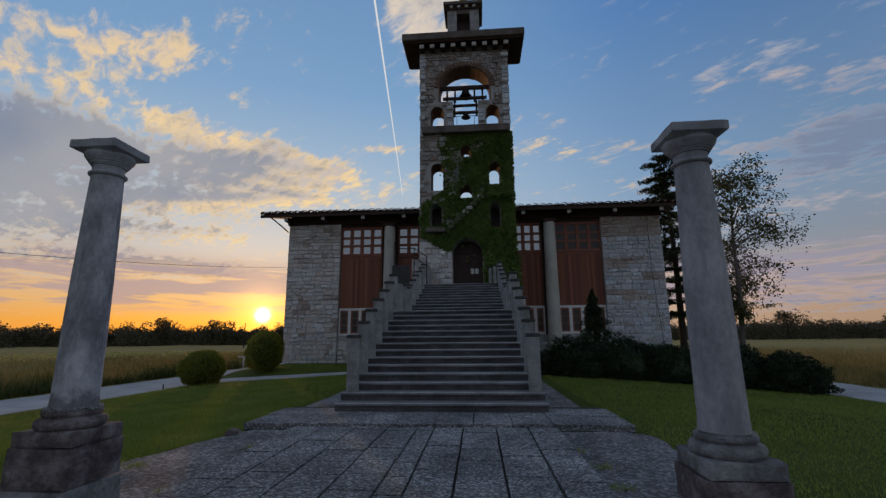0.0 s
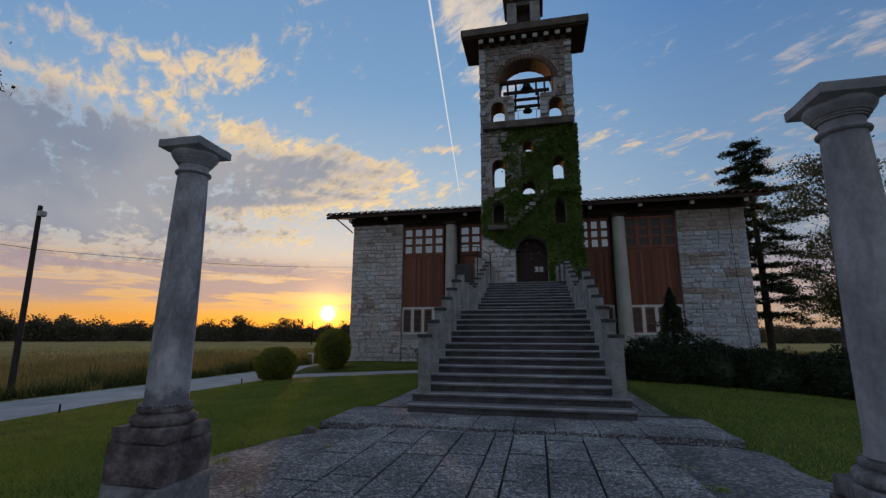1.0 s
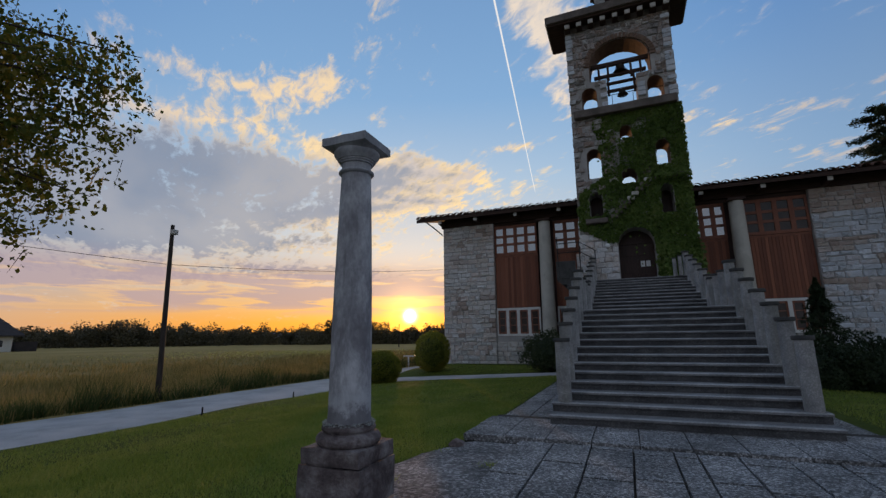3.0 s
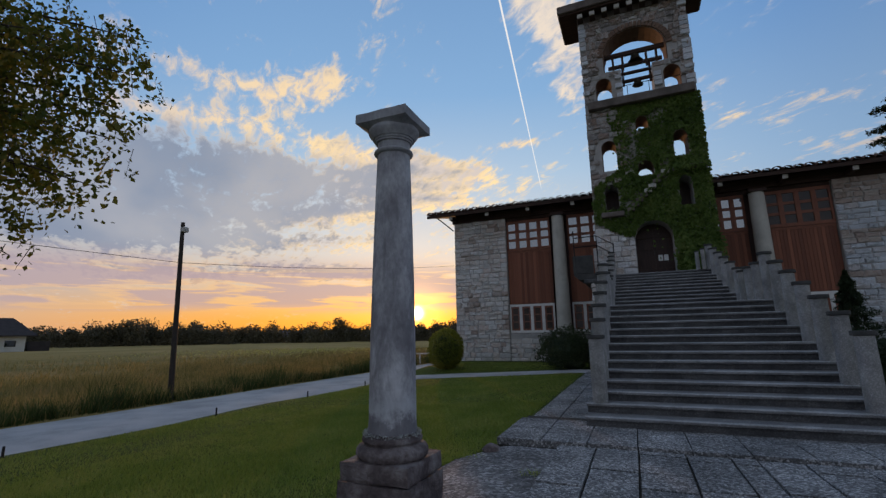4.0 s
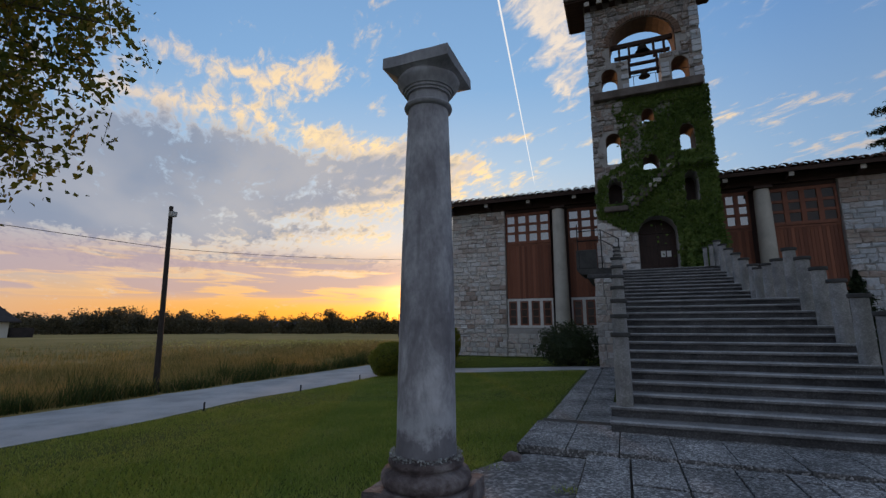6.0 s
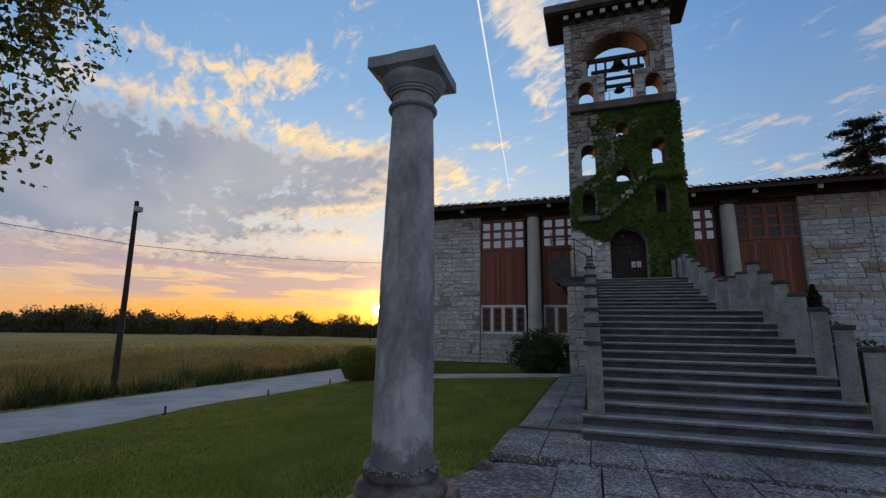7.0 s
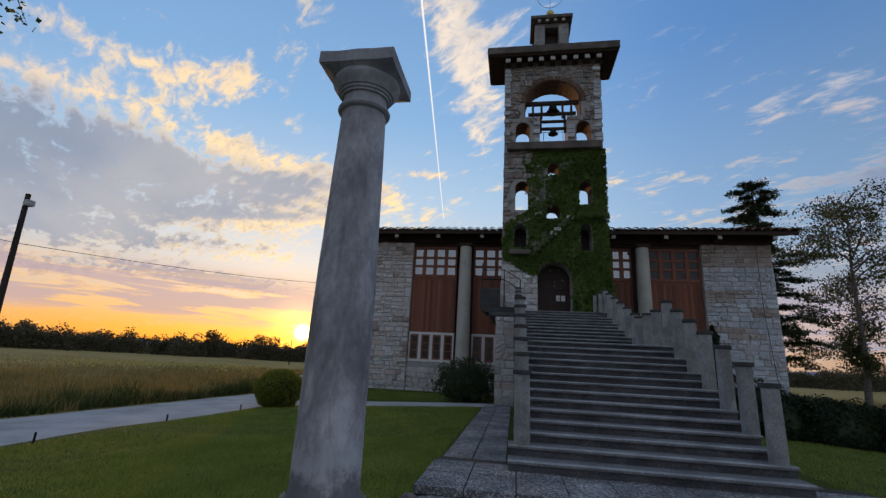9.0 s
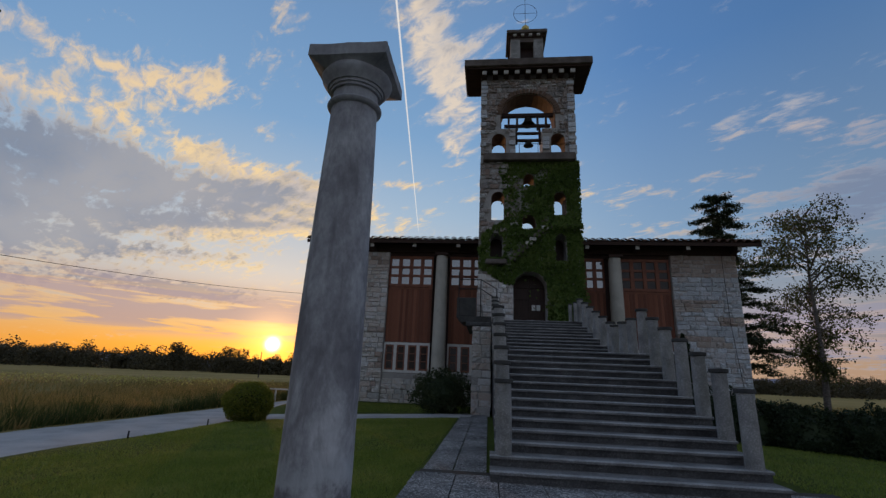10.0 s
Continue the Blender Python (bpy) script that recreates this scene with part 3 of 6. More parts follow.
strip("road", lambda s, t: -17.25 + 4.3 * t, lambda s, t: s, np.concatenate([np.arange(-60, 60, 0.5), np.arange(60, 320, 10)]), M_ROAD, "pale gravel lane along the meadow", "road", 0.03, 6, 0.22)
strip("road_east", lambda s, t: 12.0 + 3.6 * t, lambda s, t: s, np.concatenate([np.arange(-60, 60, 0.5), np.arange(60, 320, 10)]), M_ROAD, "pale gravel lane on the far side of the church", "road", 0.03, 6, 0.22)
strip("path", lambda s, t: s, lambda s, t: 20.3 + 2.3 * t, np.arange(-13.4, -3.0, 0.4), M_ROAD, "pale gravel path crossing the lawn to the stairs", "path", 0.035, 4, 0.12)
strip("path_east", lambda s, t: s, lambda s, t: 20.3 + 2.3 * t, np.arange(2.0, 13.0, 0.4), M_ROAD, "pale gravel path crossing the lawn to the east lane", "path", 0.035, 4, 0.12)
strip("gravel_forecourt", lambda s, t: -4.05 + (0.28 * math.sin(s * 0.9) if t == 0 else 0) + 6.75 * t, lambda s, t: s, np.arange(-8, 7.7, 0.25), M_GRAVEL, "grey crushed gravel beside the paving slabs", "gravel", 0.074, 14, 0.25)


# ---- the church ----
WALL_Y, WIN_Y, TOWER_Y = 29.12, 29.37, 26.13     # stone wing front, glazed front, tower front
STONES = []


def stone_variant(seed):
    """A rough-faced block in a unit box: 0..1 wide and high, face towards -y."""
    r = random.Random(seed)
    bm = bmesh.new()
    cols, rows = [0, 0.06, 0.36, 0.66, 0.94, 1], [0, 0.10, 0.5, 0.90, 1]
    grid = []
    for j, v in enumerate(rows):
        line = []
        for i, u in enumerate(cols):
            rim = i in (0, 5) or j in (0, 4)
            y = 0.0 if rim else -0.25 - 0.75 * r.random() ** 0.8
            du, dv = r.uniform(-0.05, 0.05), r.uniform(-0.09, 0.09)
            line.append(bm.verts.new((u + du * (1 if not rim else 0.7), y, v + dv * (1 if not rim else 0.6))))
        grid.append(line)
    for j in range(4):
        for i in range(5):
            bm.faces.new((grid[j][i], grid[j][i + 1], grid[j + 1][i + 1], grid[j + 1][i]))
    me = bpy.data.meshes.new("stone")
    bm.to_mesh(me)
    bm.free()
    return me


def stone_wall(parent, x0, x1, z0, z1, y, material, seed, course=(0.24, 0.40), length=(0.30, 1.05), proud=0.12, keep=None, limit=300, skew=1.8, other=None):
    """Courses of separate rough blocks on the face y; keep(xc, zc, w, h) leaves openings free."""
    r = random.Random(seed)
    shapes = [stone_variant(seed * 31 + k) for k in range(7)]
    for me in shapes:
        me.materials.append(material)
    others = []
    if other:
        others = [me.copy() for me in shapes]
        for me in others:
            me.materials.clear()
            me.materials.append(other[0])
    z, count = z0, 0
    while z < z1 - 0.08:
        h = min(r.uniform(*course), z1 - z)
        if z1 - z - h < 0.12:
            h = z1 - z
        x = x0
        while x < x1 - 0.02:
            w = r.uniform(*length)
            if x1 - x - w < 0.22:
                w = x1 - x
            if keep is None or keep(x, x + w, z, z + h):
                if count < limit:
                    ob = new("stone", r.choice(others if other and other[1](x + w / 2, z + h / 2) else shapes))
                    up, dn = r.uniform(-0.02, 0.035), r.uniform(-0.02, 0.035)
                    ob.matrix_basis = Matrix.Translation((x + r.uniform(0, 0.02), y, z + dn)) @ Matrix.Rotation(radians(r.uniform(-skew, skew)), 4, "Y") @ Matrix.Diagonal((w - r.uniform(0.01, 0.05), proud * r.uniform(0.45, 1.5), h - dn - up, 1))
                    under(ob, parent)
                    count += 1
            x += w
        z += h


def arch_outline(xl, xr, zb, zt, seg=10):
    """Corners of a round-headed opening, from the lower left round to the lower right."""
    r = (xr - xl) / 2
    rise = min(r, (zt - zb) * 0.6)
    pts = [(xl, zb)]
    for i in range(seg + 1):
        a = math.pi * (1 - i / seg)
        pts.append(((xl + xr) / 2 + r * math.cos(a), zt - rise + rise * math.sin(a)))
    pts.append((xr, zb))
    return pts


def pierced_wall(name, outline, holes, y0, y1, material):
    """A slab between y0 and y1 with openings, from a filled flat curve given depth."""
    cu = bpy.data.curves.new(name, "CURVE")
    cu.dimensions, cu.fill_mode, cu.extrude = "2D", "BOTH", (y1 - y0) / 2
    for loop in (outline, *holes):
        sp = cu.splines.new("POLY")
        sp.points.add(len(loop) - 1)
        for pt, (a, b) in zip(sp.points, loop):
            pt.co = (a, b, 0, 1)
        sp.use_cyclic_u = True
    tmp = bpy.data.objects.new("tmp", cu)
    scene.collection.objects.link(tmp)
    me = bpy.data.meshes.new_from_object(tmp.evaluated_get(bpy.context.evaluated_depsgraph_get()))
    bpy.data.objects.remove(tmp)
    me.transform(Matrix.Translation((0, (y0 + y1) / 2, 0)) @ Matrix.Rotation(radians(90), 4, "X"))
    me.name = name
    me.materials.clear()
    me.materials.append(material)
    return me


# openings of the bell tower: left, right, sill, head
TX = -0.47
ARCH = (-2.15, 1.19, 16.15, 18.60)
MIDDLE = (-1.24, 0.36, 14.38, 16.15)
SMALL = [(-2.67, -1.81, 14.38, 15.82), (0.86, 1.70, 14.38, 15.80)]
TALL = [(-2.66, -1.88, 10.2, 11.98), (0.93, 1.63, 10.45, 11.93)]
ROUND = [(-0.80, -0.16, 12.30, 13.10), (-0.91, -0.12, 9.66, 10.52)]
NICHE = [(-2.70, -2.0, 7.95, 9.42), (0.94, 1.56, 7.75, 9.38)]
DOOR = (-1.39, 0.42, 3.80, 7.18)
TOWER_X0, TOWER_X1, TOWER_TOP = -3.33, 2.33, 19.62
TOWER_BACK = TOWER_Y + 1.42


def build_tower():
    tower = thing("bell_tower", (TX, TOWER_Y + 0.7, -0.2), "rubble-stone bell tower overgrown with ivy, with open arches", "tower")
    outline = [(TOWER_X0 - 0.06, -0.3), (TOWER_X0, 14.0), (TOWER_X0, TOWER_TOP), (TOWER_X1, TOWER_TOP), (TOWER_X1, 14.0), (TOWER_X1 + 0.14, -0.3)]
    arch = arch_outline(*ARCH, seg=16)
    belfry = [(ARCH[0], ARCH[2])] + arch[1:-1] + [(ARCH[1], ARCH[2]), (MIDDLE[1], MIDDLE[3]), (MIDDLE[1], MIDDLE[2]), (MIDDLE[0], MIDDLE[2]), (MIDDLE[0], MIDDLE[3])]
    holes = [belfry] + [arch_outline(*o) for o in SMALL + TALL + ROUND]
    body = new("wall", pierced_wall("wall", outline, holes + [arch_outline(*o) for o in NICHE] + [arch_outline(*DOOR, seg=14)], TOWER_Y, TOWER_BACK, M_MORTAR))
    under(body, tower)
    # brick-red linings of the sides of the openings
    for xl, xr, zb, zt in SMALL + TALL + ROUND + [ARCH]:
        pts = arch_outline(xl + 0.004, xr - 0.004, zb + 0.004, zt - 0.004, 14)
        bm = bmesh.new()
        rows = [[bm.verts.new((x, y, z)) for x, z in pts] for y in (TOWER_Y + 0.04, TOWER_BACK - 0.01)]
        inner = [[bm.verts.new((TX_ + (x - TX_) * 0.97, y, z - 0.02 * (z > zb + 0.1))) for x, z in pts] for y in (TOWER_Y + 0.04, TOWER_BACK - 0.01) for TX_ in [(xl + xr) / 2]]
        for a, b in ((rows[0], rows[1]), (inner[1], inner[0]), (inner[0], rows[0]), (rows[1], inner[1])):
            for i in range(len(pts) - 1):
                bm.faces.new((a[i], a[i + 1], b[i + 1], b[i]))
        part("reveal", bm, M_BRICKRED, tower, "reddish plastered reveal")
    # dark boards at the backs of the lower niches stand for the shade inside
    for xl, xr, zb, zt in NICHE:
        part("niche_back", box(xl - 0.05, xr + 0.05, TOWER_Y + 1.2, TOWER_Y + 1.3, zb - 0.05, zt + 0.05), M_DOOR, tower, "dark board set deep in the niche, standing for its shade")
    # string course under the belfry, little balcony rails
    part("ledge", box(TOWER_X0 + 0.18, TOWER_X1 - 0.12, TOWER_Y - 0.42, TOWER_Y + 0.02, 13.84, 14.30, 0.03), M_TOWER_CONCRETE, tower, "mossy concrete ledge")
    bm = tube([(-1.24, TOWER_Y + 0.2, 15.2), (0.36, TOWER_Y + 0.2, 15.2)], 0.018)
    for o in SMALL:
        tube([(o[0], TOWER_Y + 0.2, 15.15), (o[1], TOWER_Y + 0.2, 15.15)], 0.018, bm=bm)
    tube([(-1.0, TOWER_Y + 0.2, 14.38), (-1.0, TOWER_Y + 0.2, 15.2)], 0.015, bm=bm)
    tube([(0.12, TOWER_Y + 0.2, 14.38), (0.12, TOWER_Y + 0.2, 15.2)], 0.015, bm=bm)
    part("railing", bm, M_IRON, tower, "thin iron rail across the belfry")
    # stone sill and zig-zag flight of corbel steps on the face
    part("sill", box(-2.95, -1.78, TOWER_Y - 0.32, TOWER_Y + 0.02, 7.52, 7.80, 0.04), M_TOWER_CONCRETE, tower, "weathered stone sill")
    part("hood_ledge", box(0.72, 2.22, TOWER_Y - 0.36, TOWER_Y + 0.02, 9.62, 9.86, 0.04), M_TOWER_CONCRETE, tower, "ivy-grown ledge over the niche")
    for k in range(9):
        x = -1.62 + 0.225 * k
        z = 7.72 + 0.23 * k
        part("corbel_step", box(x, x + 0.36, TOWER_Y - 0.34, TOWER_Y + 0.02, z, z + 0.20, 0.02), M_TOWER_CONCRETE if k not in (4, 5, 8) else M_PALE_END, tower)
    # cornice with beam ends
    part("cornice", box(-4.42, 3.40, 25.27, 28.45, 20.10, 20.58, 0.03), M_TOWER_CONCRETE, tower, "dark overhanging cornice slab")
    part("cornice_soffit", box(-4.30, 3.28, 25.42, 28.30, 19.98, 20.10), M_TIMBER, tower, "dark boarded soffit")
    part("frieze", box(-3.40, 2.47, TOWER_Y - 0.07, TOWER_BACK + 0.07, 19.62, 19.98), M_TOWER_CONCRETE, tower)
    for k in range(9):
        x = -3.17 + k * 0.675
        part("beam_end", box(x - 0.14, x + 0.14, 25.52, 25.60, 19.66, 19.90, 0.01), M_PALE_END, tower, "pale beam end")
        part("beam", box(x - 0.15, x + 0.15, 25.603, TOWER_Y - 0.07, 19.62, 19.98), M_TIMBER, tower, "dark cornice beam")
    # lantern
    lx0, lx1, ly0, ly1 = -1.52, 0.58, 26.2, 28.1
    for a, b in ((lx0, lx0 + 0.62), (lx1 - 0.62, lx1)):
        for c, d in ((ly0, ly0 + 0.5), (ly1 - 0.5, ly1)):
            part("lantern_pier", box(a, b, c, d, 20.58, 22.75, 0.02), M_POST, tower, "grey lantern pier")
    part("lantern_back", box(lx0 + 0.62, lx1 - 0.62, ly0 + 0.6, ly0 + 0.7, 20.58, 22.6), M_DOOR, tower)
    part("lantern_head", box(lx0 + 0.01, lx1 - 0.01, ly0 + 0.01, ly1 - 0.01, 22.55, 22.88, 0.01), M_TOWER_CONCRETE, tower)
    part("lantern_roof", box(lx0 - 0.25, lx1 + 0.25, ly0 - 0.25, ly1 + 0.25, 23.12, 23.36, 0.03), M_TOWER_CONCRETE, tower, "flat lantern roof")
    part("lantern_soffit", box(lx0 - 0.1, lx1 + 0.1, ly0 - 0.05, ly1 + 0.05, 22.88, 23.12), M_TIMBER, tower)
    for k in range(4):
        x = lx0 + 0.28 + k * 0.50
        part("beam_end", box(x - 0.10, x + 0.10, ly0 - 0.17, ly0 - 0.053, 22.93, 23.09, 0.01), M_PALE_END, tower, "pale beam end")
    part("spire_foot", lathe([(0.75, 23.36), (0.62, 23.7), (0.22, 24.1), (0.15, 24.2)], (TX, 27.15, 0), 20), M_TOWER_CONCRETE, tower)
    prof = [(0.02 + 0.25 * math.sin(math.pi * i / 12), 24.42 - 0.25 * math.cos(math.pi * i / 12)) for i in range(13)]
    part("gilded_ball", lathe(prof, (TX, 27.15, 0), 20), M_GOLD, tower, "gilded ball", True)
    part("cross_shaft", tube([(TX, 27.15, 24.6), (TX, 27.15, 27.15)], 0.015), M_IRON, tower, "thin iron cross")
    part("cross_arm", tube([(TX - 0.80, 27.15, 25.75), (TX + 0.80, 27.15, 25.75)], 0.012), M_IRON, tower)
    ring = [(TX + 0.80 * math.cos(a), 27.15, 25.75 + 0.80 * math.sin(a)) for a in np.linspace(0, 2 * math.pi, 33)]
    part("cross_ring", tube(ring, 0.012), M_IRON, tower, "thin iron ring round the cross")
    # the door
    leaf = part("door_leaf", box(DOOR[0] - 0.05, (DOOR[0] + DOOR[1]) / 2 - 0.006, TOWER_Y + 1.00, TOWER_Y + 1.08, 3.80, 7.2), M_DOOR, tower, "dark wooden double door")
    leaf2 = part("door_leaf", box((DOOR[0] + DOOR[1]) / 2 + 0.006, DOOR[1] + 0.05, TOWER_Y + 1.00, TOWER_Y + 1.08, 3.80, 7.2), M_DOOR, tower)
    for lf, x0, x1 in ((leaf, DOOR[0] + 0.1, -0.56), (leaf2, -0.41, DOOR[1] - 0.1)):
        for z0, z1 in ((3.98, 4.75), (5.75, 6.35)):
            part("door_panel", box(x0, x1, TOWER_Y + 0.975, TOWER_Y + 0.999, z0, z1, 0.01), M_DOOR, lf)
    part("notice", box(-0.33, -0.12, TOWER_Y + 0.965, TOWER_Y + 0.974, 5.14, 5.46), M_PAPER, leaf2, "white paper notice")
    part("notice", box(-0.06, 0.15, TOWER_Y + 0.965, TOWER_Y + 0.974, 5.14, 5.46), M_PAPER, leaf2, "white paper notice")
    part("transom", box(DOOR[0], DOOR[1], TOWER_Y + 0.93, TOWER_Y + 0.997, 6.42, 6.56), M_DOOR, tower)
    # face stones where the ivy leaves them bare

    def bare(x0, x1, z0, z1):
        for o in [ARCH, *SMALL, *TALL, *ROUND, *NICHE, (DOOR[0], DOOR[1], 3.7, DOOR[3])]:
            r = (o[1] - o[0]) / 2
            cx, cz = (o[0] + o[1]) / 2, o[3] - min(r, (o[3] - o[2]) * 0.6)
            for px in (x0 + 0.03, (x0 + x1) / 2, x1 - 0.03):
                for pz in (z0 + 0.03, z1 - 0.03):
                    inside = o[0] - 0.02 < px < o[1] + 0.02 and o[2] < pz < cz
                    inside |= pz >= cz and math.hypot(px - cx, (pz - cz) * r / max(1e-3, o[3] - cz)) < r + 0.02
                    if inside:
                        return False
        return not (x1 > MIDDLE[0] and x0 < MIDDLE[1] and z1 > MIDDLE[2] and z0 < MIDDLE[3])
    stone_wall(tower, TOWER_X0, TOWER_X1, 14.32, 19.62, TOWER_Y, M_TOWER_STONE, 5, (0.20, 0.46), (0.22, 0.66), 0.11, bare, 230, 5.0)
    stone_wall(tower, TOWER_X0 - 0.02, -1.0, 9.4, 13.84, TOWER_Y, M_TOWER_STONE, 6, (0.20, 0.42), (0.24, 0.6), 0.11, bare, 190, 4.0)
    stone_wall(tower, TOWER_X0 - 0.03, -2.72, 7.0, 9.4, TOWER_Y, M_TOWER_STONE, 7, (0.22, 0.34), (0.24, 0.5), 0.09, bare, 30)
    stone_wall(tower, -0.3, 1.0, 9.4, 13.0, TOWER_Y, M_TOWER_STONE, 9, (0.26, 0.34), (0.3, 0.6), 0.07, lambda a, b, c, d: bare(a, b, c, d) and (a * 7.3 + c * 3.1) % 1.0 < 0.3, 20)
    stone_wall(tower, TOWER_X0 - 0.04, -1.40, 3.5, 7.0, TOWER_Y, M_STONE, 8, (0.24, 0.36), (0.26, 0.6), 0.09, bare, 70)
    # pale squared quoins at the corners of the belfry and beside the middle opening
    rq = random.Random(14)
    for x0, x1, zb, zt in ((TOWER_X0 - 0.03, TOWER_X0 + 0.40, 14.35, 19.5), (TOWER_X1 - 0.42, TOWER_X1 + 0.03, 14.35, 19.5), (MIDDLE[0] - 0.40, MIDDLE[0], 14.40, 16.05), (MIDDLE[1], MIDDLE[1] + 0.40, 14.40, 16.05)):
        zq = zb
        while zq < zt - 0.25:
            hq = rq.uniform(0.24, 0.36)
            if rq.random() < 0.62:
                part("quoin", box(x0 + rq.uniform(0, 0.08) * (x0 < 0 and x0 > -3), x1 - rq.uniform(0, 0.12) * (x0 < -3), TOWER_Y - 0.135, TOWER_Y + 0.02, zq, zq + hq - 0.03, 0.02), M_BLUESTONE, tower)
            zq += hq
    # brick arch ring round the belfry arch
    cx, r = (ARCH[0] + ARCH[1]) / 2, (ARCH[1] - ARCH[0]) / 2
    rise = min(r, (ARCH[3] - ARCH[2]) * 0.6)
    for k in range(27):
        a = math.pi * (k + 0.5) / 27
        bm = box(-0.085, 0.085, TOWER_Y - 0.095, TOWER_Y + 0.02, -0.01, 0.30, 0.012)
        bmesh.ops.transform(bm, matrix=Matrix.Translation((cx + r * math.cos(a), 0, ARCH[3] - rise + rise * math.sin(a))) @ Matrix.Rotation(math.pi / 2 - a, 4, "Y"), verts=bm.verts)
        part("arch_stone", bm, M_BRICKRED, tower)
    return tower


build_tower()


def bell(x, y, z, r):
    b = thing("bell", (x, y, z), "dark bronze bell hanging in the tower arch", "bell", "tower bells")
    prof = [(r, z - 1.15 * r), (r * 0.93, z - 1.02 * r), (r * 0.70, z - 0.75 * r), (r * 0.58, z - 0.35 * r), (r * 0.52, z - 0.1 * r), (r * 0.35, z), (0.05, z + 0.05)]
    part("bell_body", lathe(prof, (x, y, 0), 24), M_BELL, b, "", True)
    part("clapper", lathe([(0.03, z - 1.5 * r), (0.07, z - 1.42 * r), (0.03, z - 1.3 * r), (0.02, z - 0.5 * r)], (x, y, 0), 10), M_IRON, b)


# the bell frame: beams, struts and posts in the tower arch
frame_ob = thing("timber_scaffold", (TX, TOWER_Y + 0.6, 16.2), "dark timber frame carrying the tower bells", "scaffold")
for zz, x0, x1, h in ((17.25, -2.1, 1.15, 0.24), (16.55, -1.9, 0.95, 0.16), (15.55, -1.24, 0.36, 0.14), (16.05, -1.24, 0.36, 0.12)):
    part("beam", box(x0, x1, TOWER_Y + 0.45, TOWER_Y + 0.65, zz, zz + h, 0.01), M_TIMBER, frame_ob)
for xx in (-1.62, -1.1, 0.16, 0.68):
    part("strut", box(xx - 0.06, xx + 0.06, TOWER_Y + 0.46, TOWER_Y + 0.64, 16.36, 17.26), M_TIMBER, frame_ob)
for xx in (-1.15, 0.27):
    part("post", box(xx - 0.06, xx + 0.06, TOWER_Y + 0.48, TOWER_Y + 0.62, 15.35, 16.5), M_TIMBER, frame_ob)
bell(TX + 0.05, TOWER_Y + 0.55, 17.2, 0.42)
bell(TX + 0.05, TOWER_Y + 0.55, 15.60, 0.30)


# ivy over the tower face
def build_ivy():
    n = 34000
    x = RNG.uniform(TOWER_X0 - 0.05, TOWER_X1 + 0.10, n)
    z = RNG.uniform(3.9, 13.86, n)
    wob = np.array([noise.noise(Vector((a * 0.8, b * 0.8, 3.3))) + 0.5 * noise.noise(Vector((a * 2.6, b * 2.6, 9.0))) for a, b in zip(x, z)])
    # bare: a strip of stone along one edge, a patch by the door, thin places
    edge = np.interp(z, [3.8, 6.0, 6.6, 7.2, 8.0, 9.3, 9.8, 10.4, 11.0, 12.0, 13.0, 13.8, 14.3], [-1.2, -1.0, -2.0, -3.2, -3.3, -3.2, -2.5, -1.9, -2.5, -2.2, -2.3, -2.2, -3.3])
    keep = x + 0.35 * wob > edge
    keep &= ~((z < 6.4) & (x < -0.6 + 0.1 * wob))
    keep &= ~((wob > 0.42) & (x < 0.6) & (z > 7) & (RNG.uniform(size=n) < 0.7))
    for o in TALL + ROUND + NICHE + [DOOR]:
        r = (o[1] - o[0]) / 2
        cx, cz = (o[0] + o[1]) / 2, o[3] - min(r, (o[3] - o[2]) * 0.6)
        inside = ((x > o[0] - 0.02) & (x < o[1] + 0.02) & (z > o[2]) & (z < cz)) | ((z >= cz) & (np.hypot(x - cx, (z - cz) * r / (o[3] - cz)) < r))
        keep &= ~(inside & (RNG.uniform(size=n) < 0.995))
    keep &= ~((wob > 0.12) & (x < -1.2 + 0.10 * (z - 9)) & (z > 9.3) & (RNG.uniform(size=n) < 0.75))
    x, z, wob = x[keep], z[keep], wob[keep]
    depth = 0.03 + 0.07 * np.clip(wob + 0.5, 0, 1) + RNG.uniform(0, 0.06, len(x))
    depth += 0.30 * np.exp(-((z - 9.72) / 0.22) ** 2) * (x > 0.75)
    steps = 7.72 + (x + 1.62) * 1.02
    depth += 0.24 * np.exp(-((z - steps + 0.12) / 0.16) ** 2) * ((x > -1.7) & (x < 0.5))
    bulge = smooth01(9.0, 5.0, z) * smooth01(1.4, 2.4, x) * 0.2
    y = TOWER_Y - depth - bulge
    pts = np.stack([x + 0.12 * bulge, y, z], 1)
    me = leaf_mesh("ivy", pts, 0.14, M_IVY, flat=(0, -1, 0.25), slim=0.85, droop=0.8)
    tagged(new("ivy", me), "dense green ivy climbing over the stone tower", "ivy", kind="stuff")
    # thick growth round the foot on the stair's far side
    m = 2600
    p = np.stack([RNG.uniform(0.75, 2.6, m), RNG.uniform(25.2, 26.1, m), RNG.uniform(3.7, 6.2, m)], 1)
    p = p[(p[:, 2] - 3.7) < 2.6 * (p[:, 1] - 25.1)]
    tagged(new("ivy", leaf_mesh("ivy", p, 0.17, M_IVY, flat=(0, -1, 0.3), slim=0.85)), "ivy bushing out at the foot of the tower", "ivy", kind="stuff")


build_ivy()


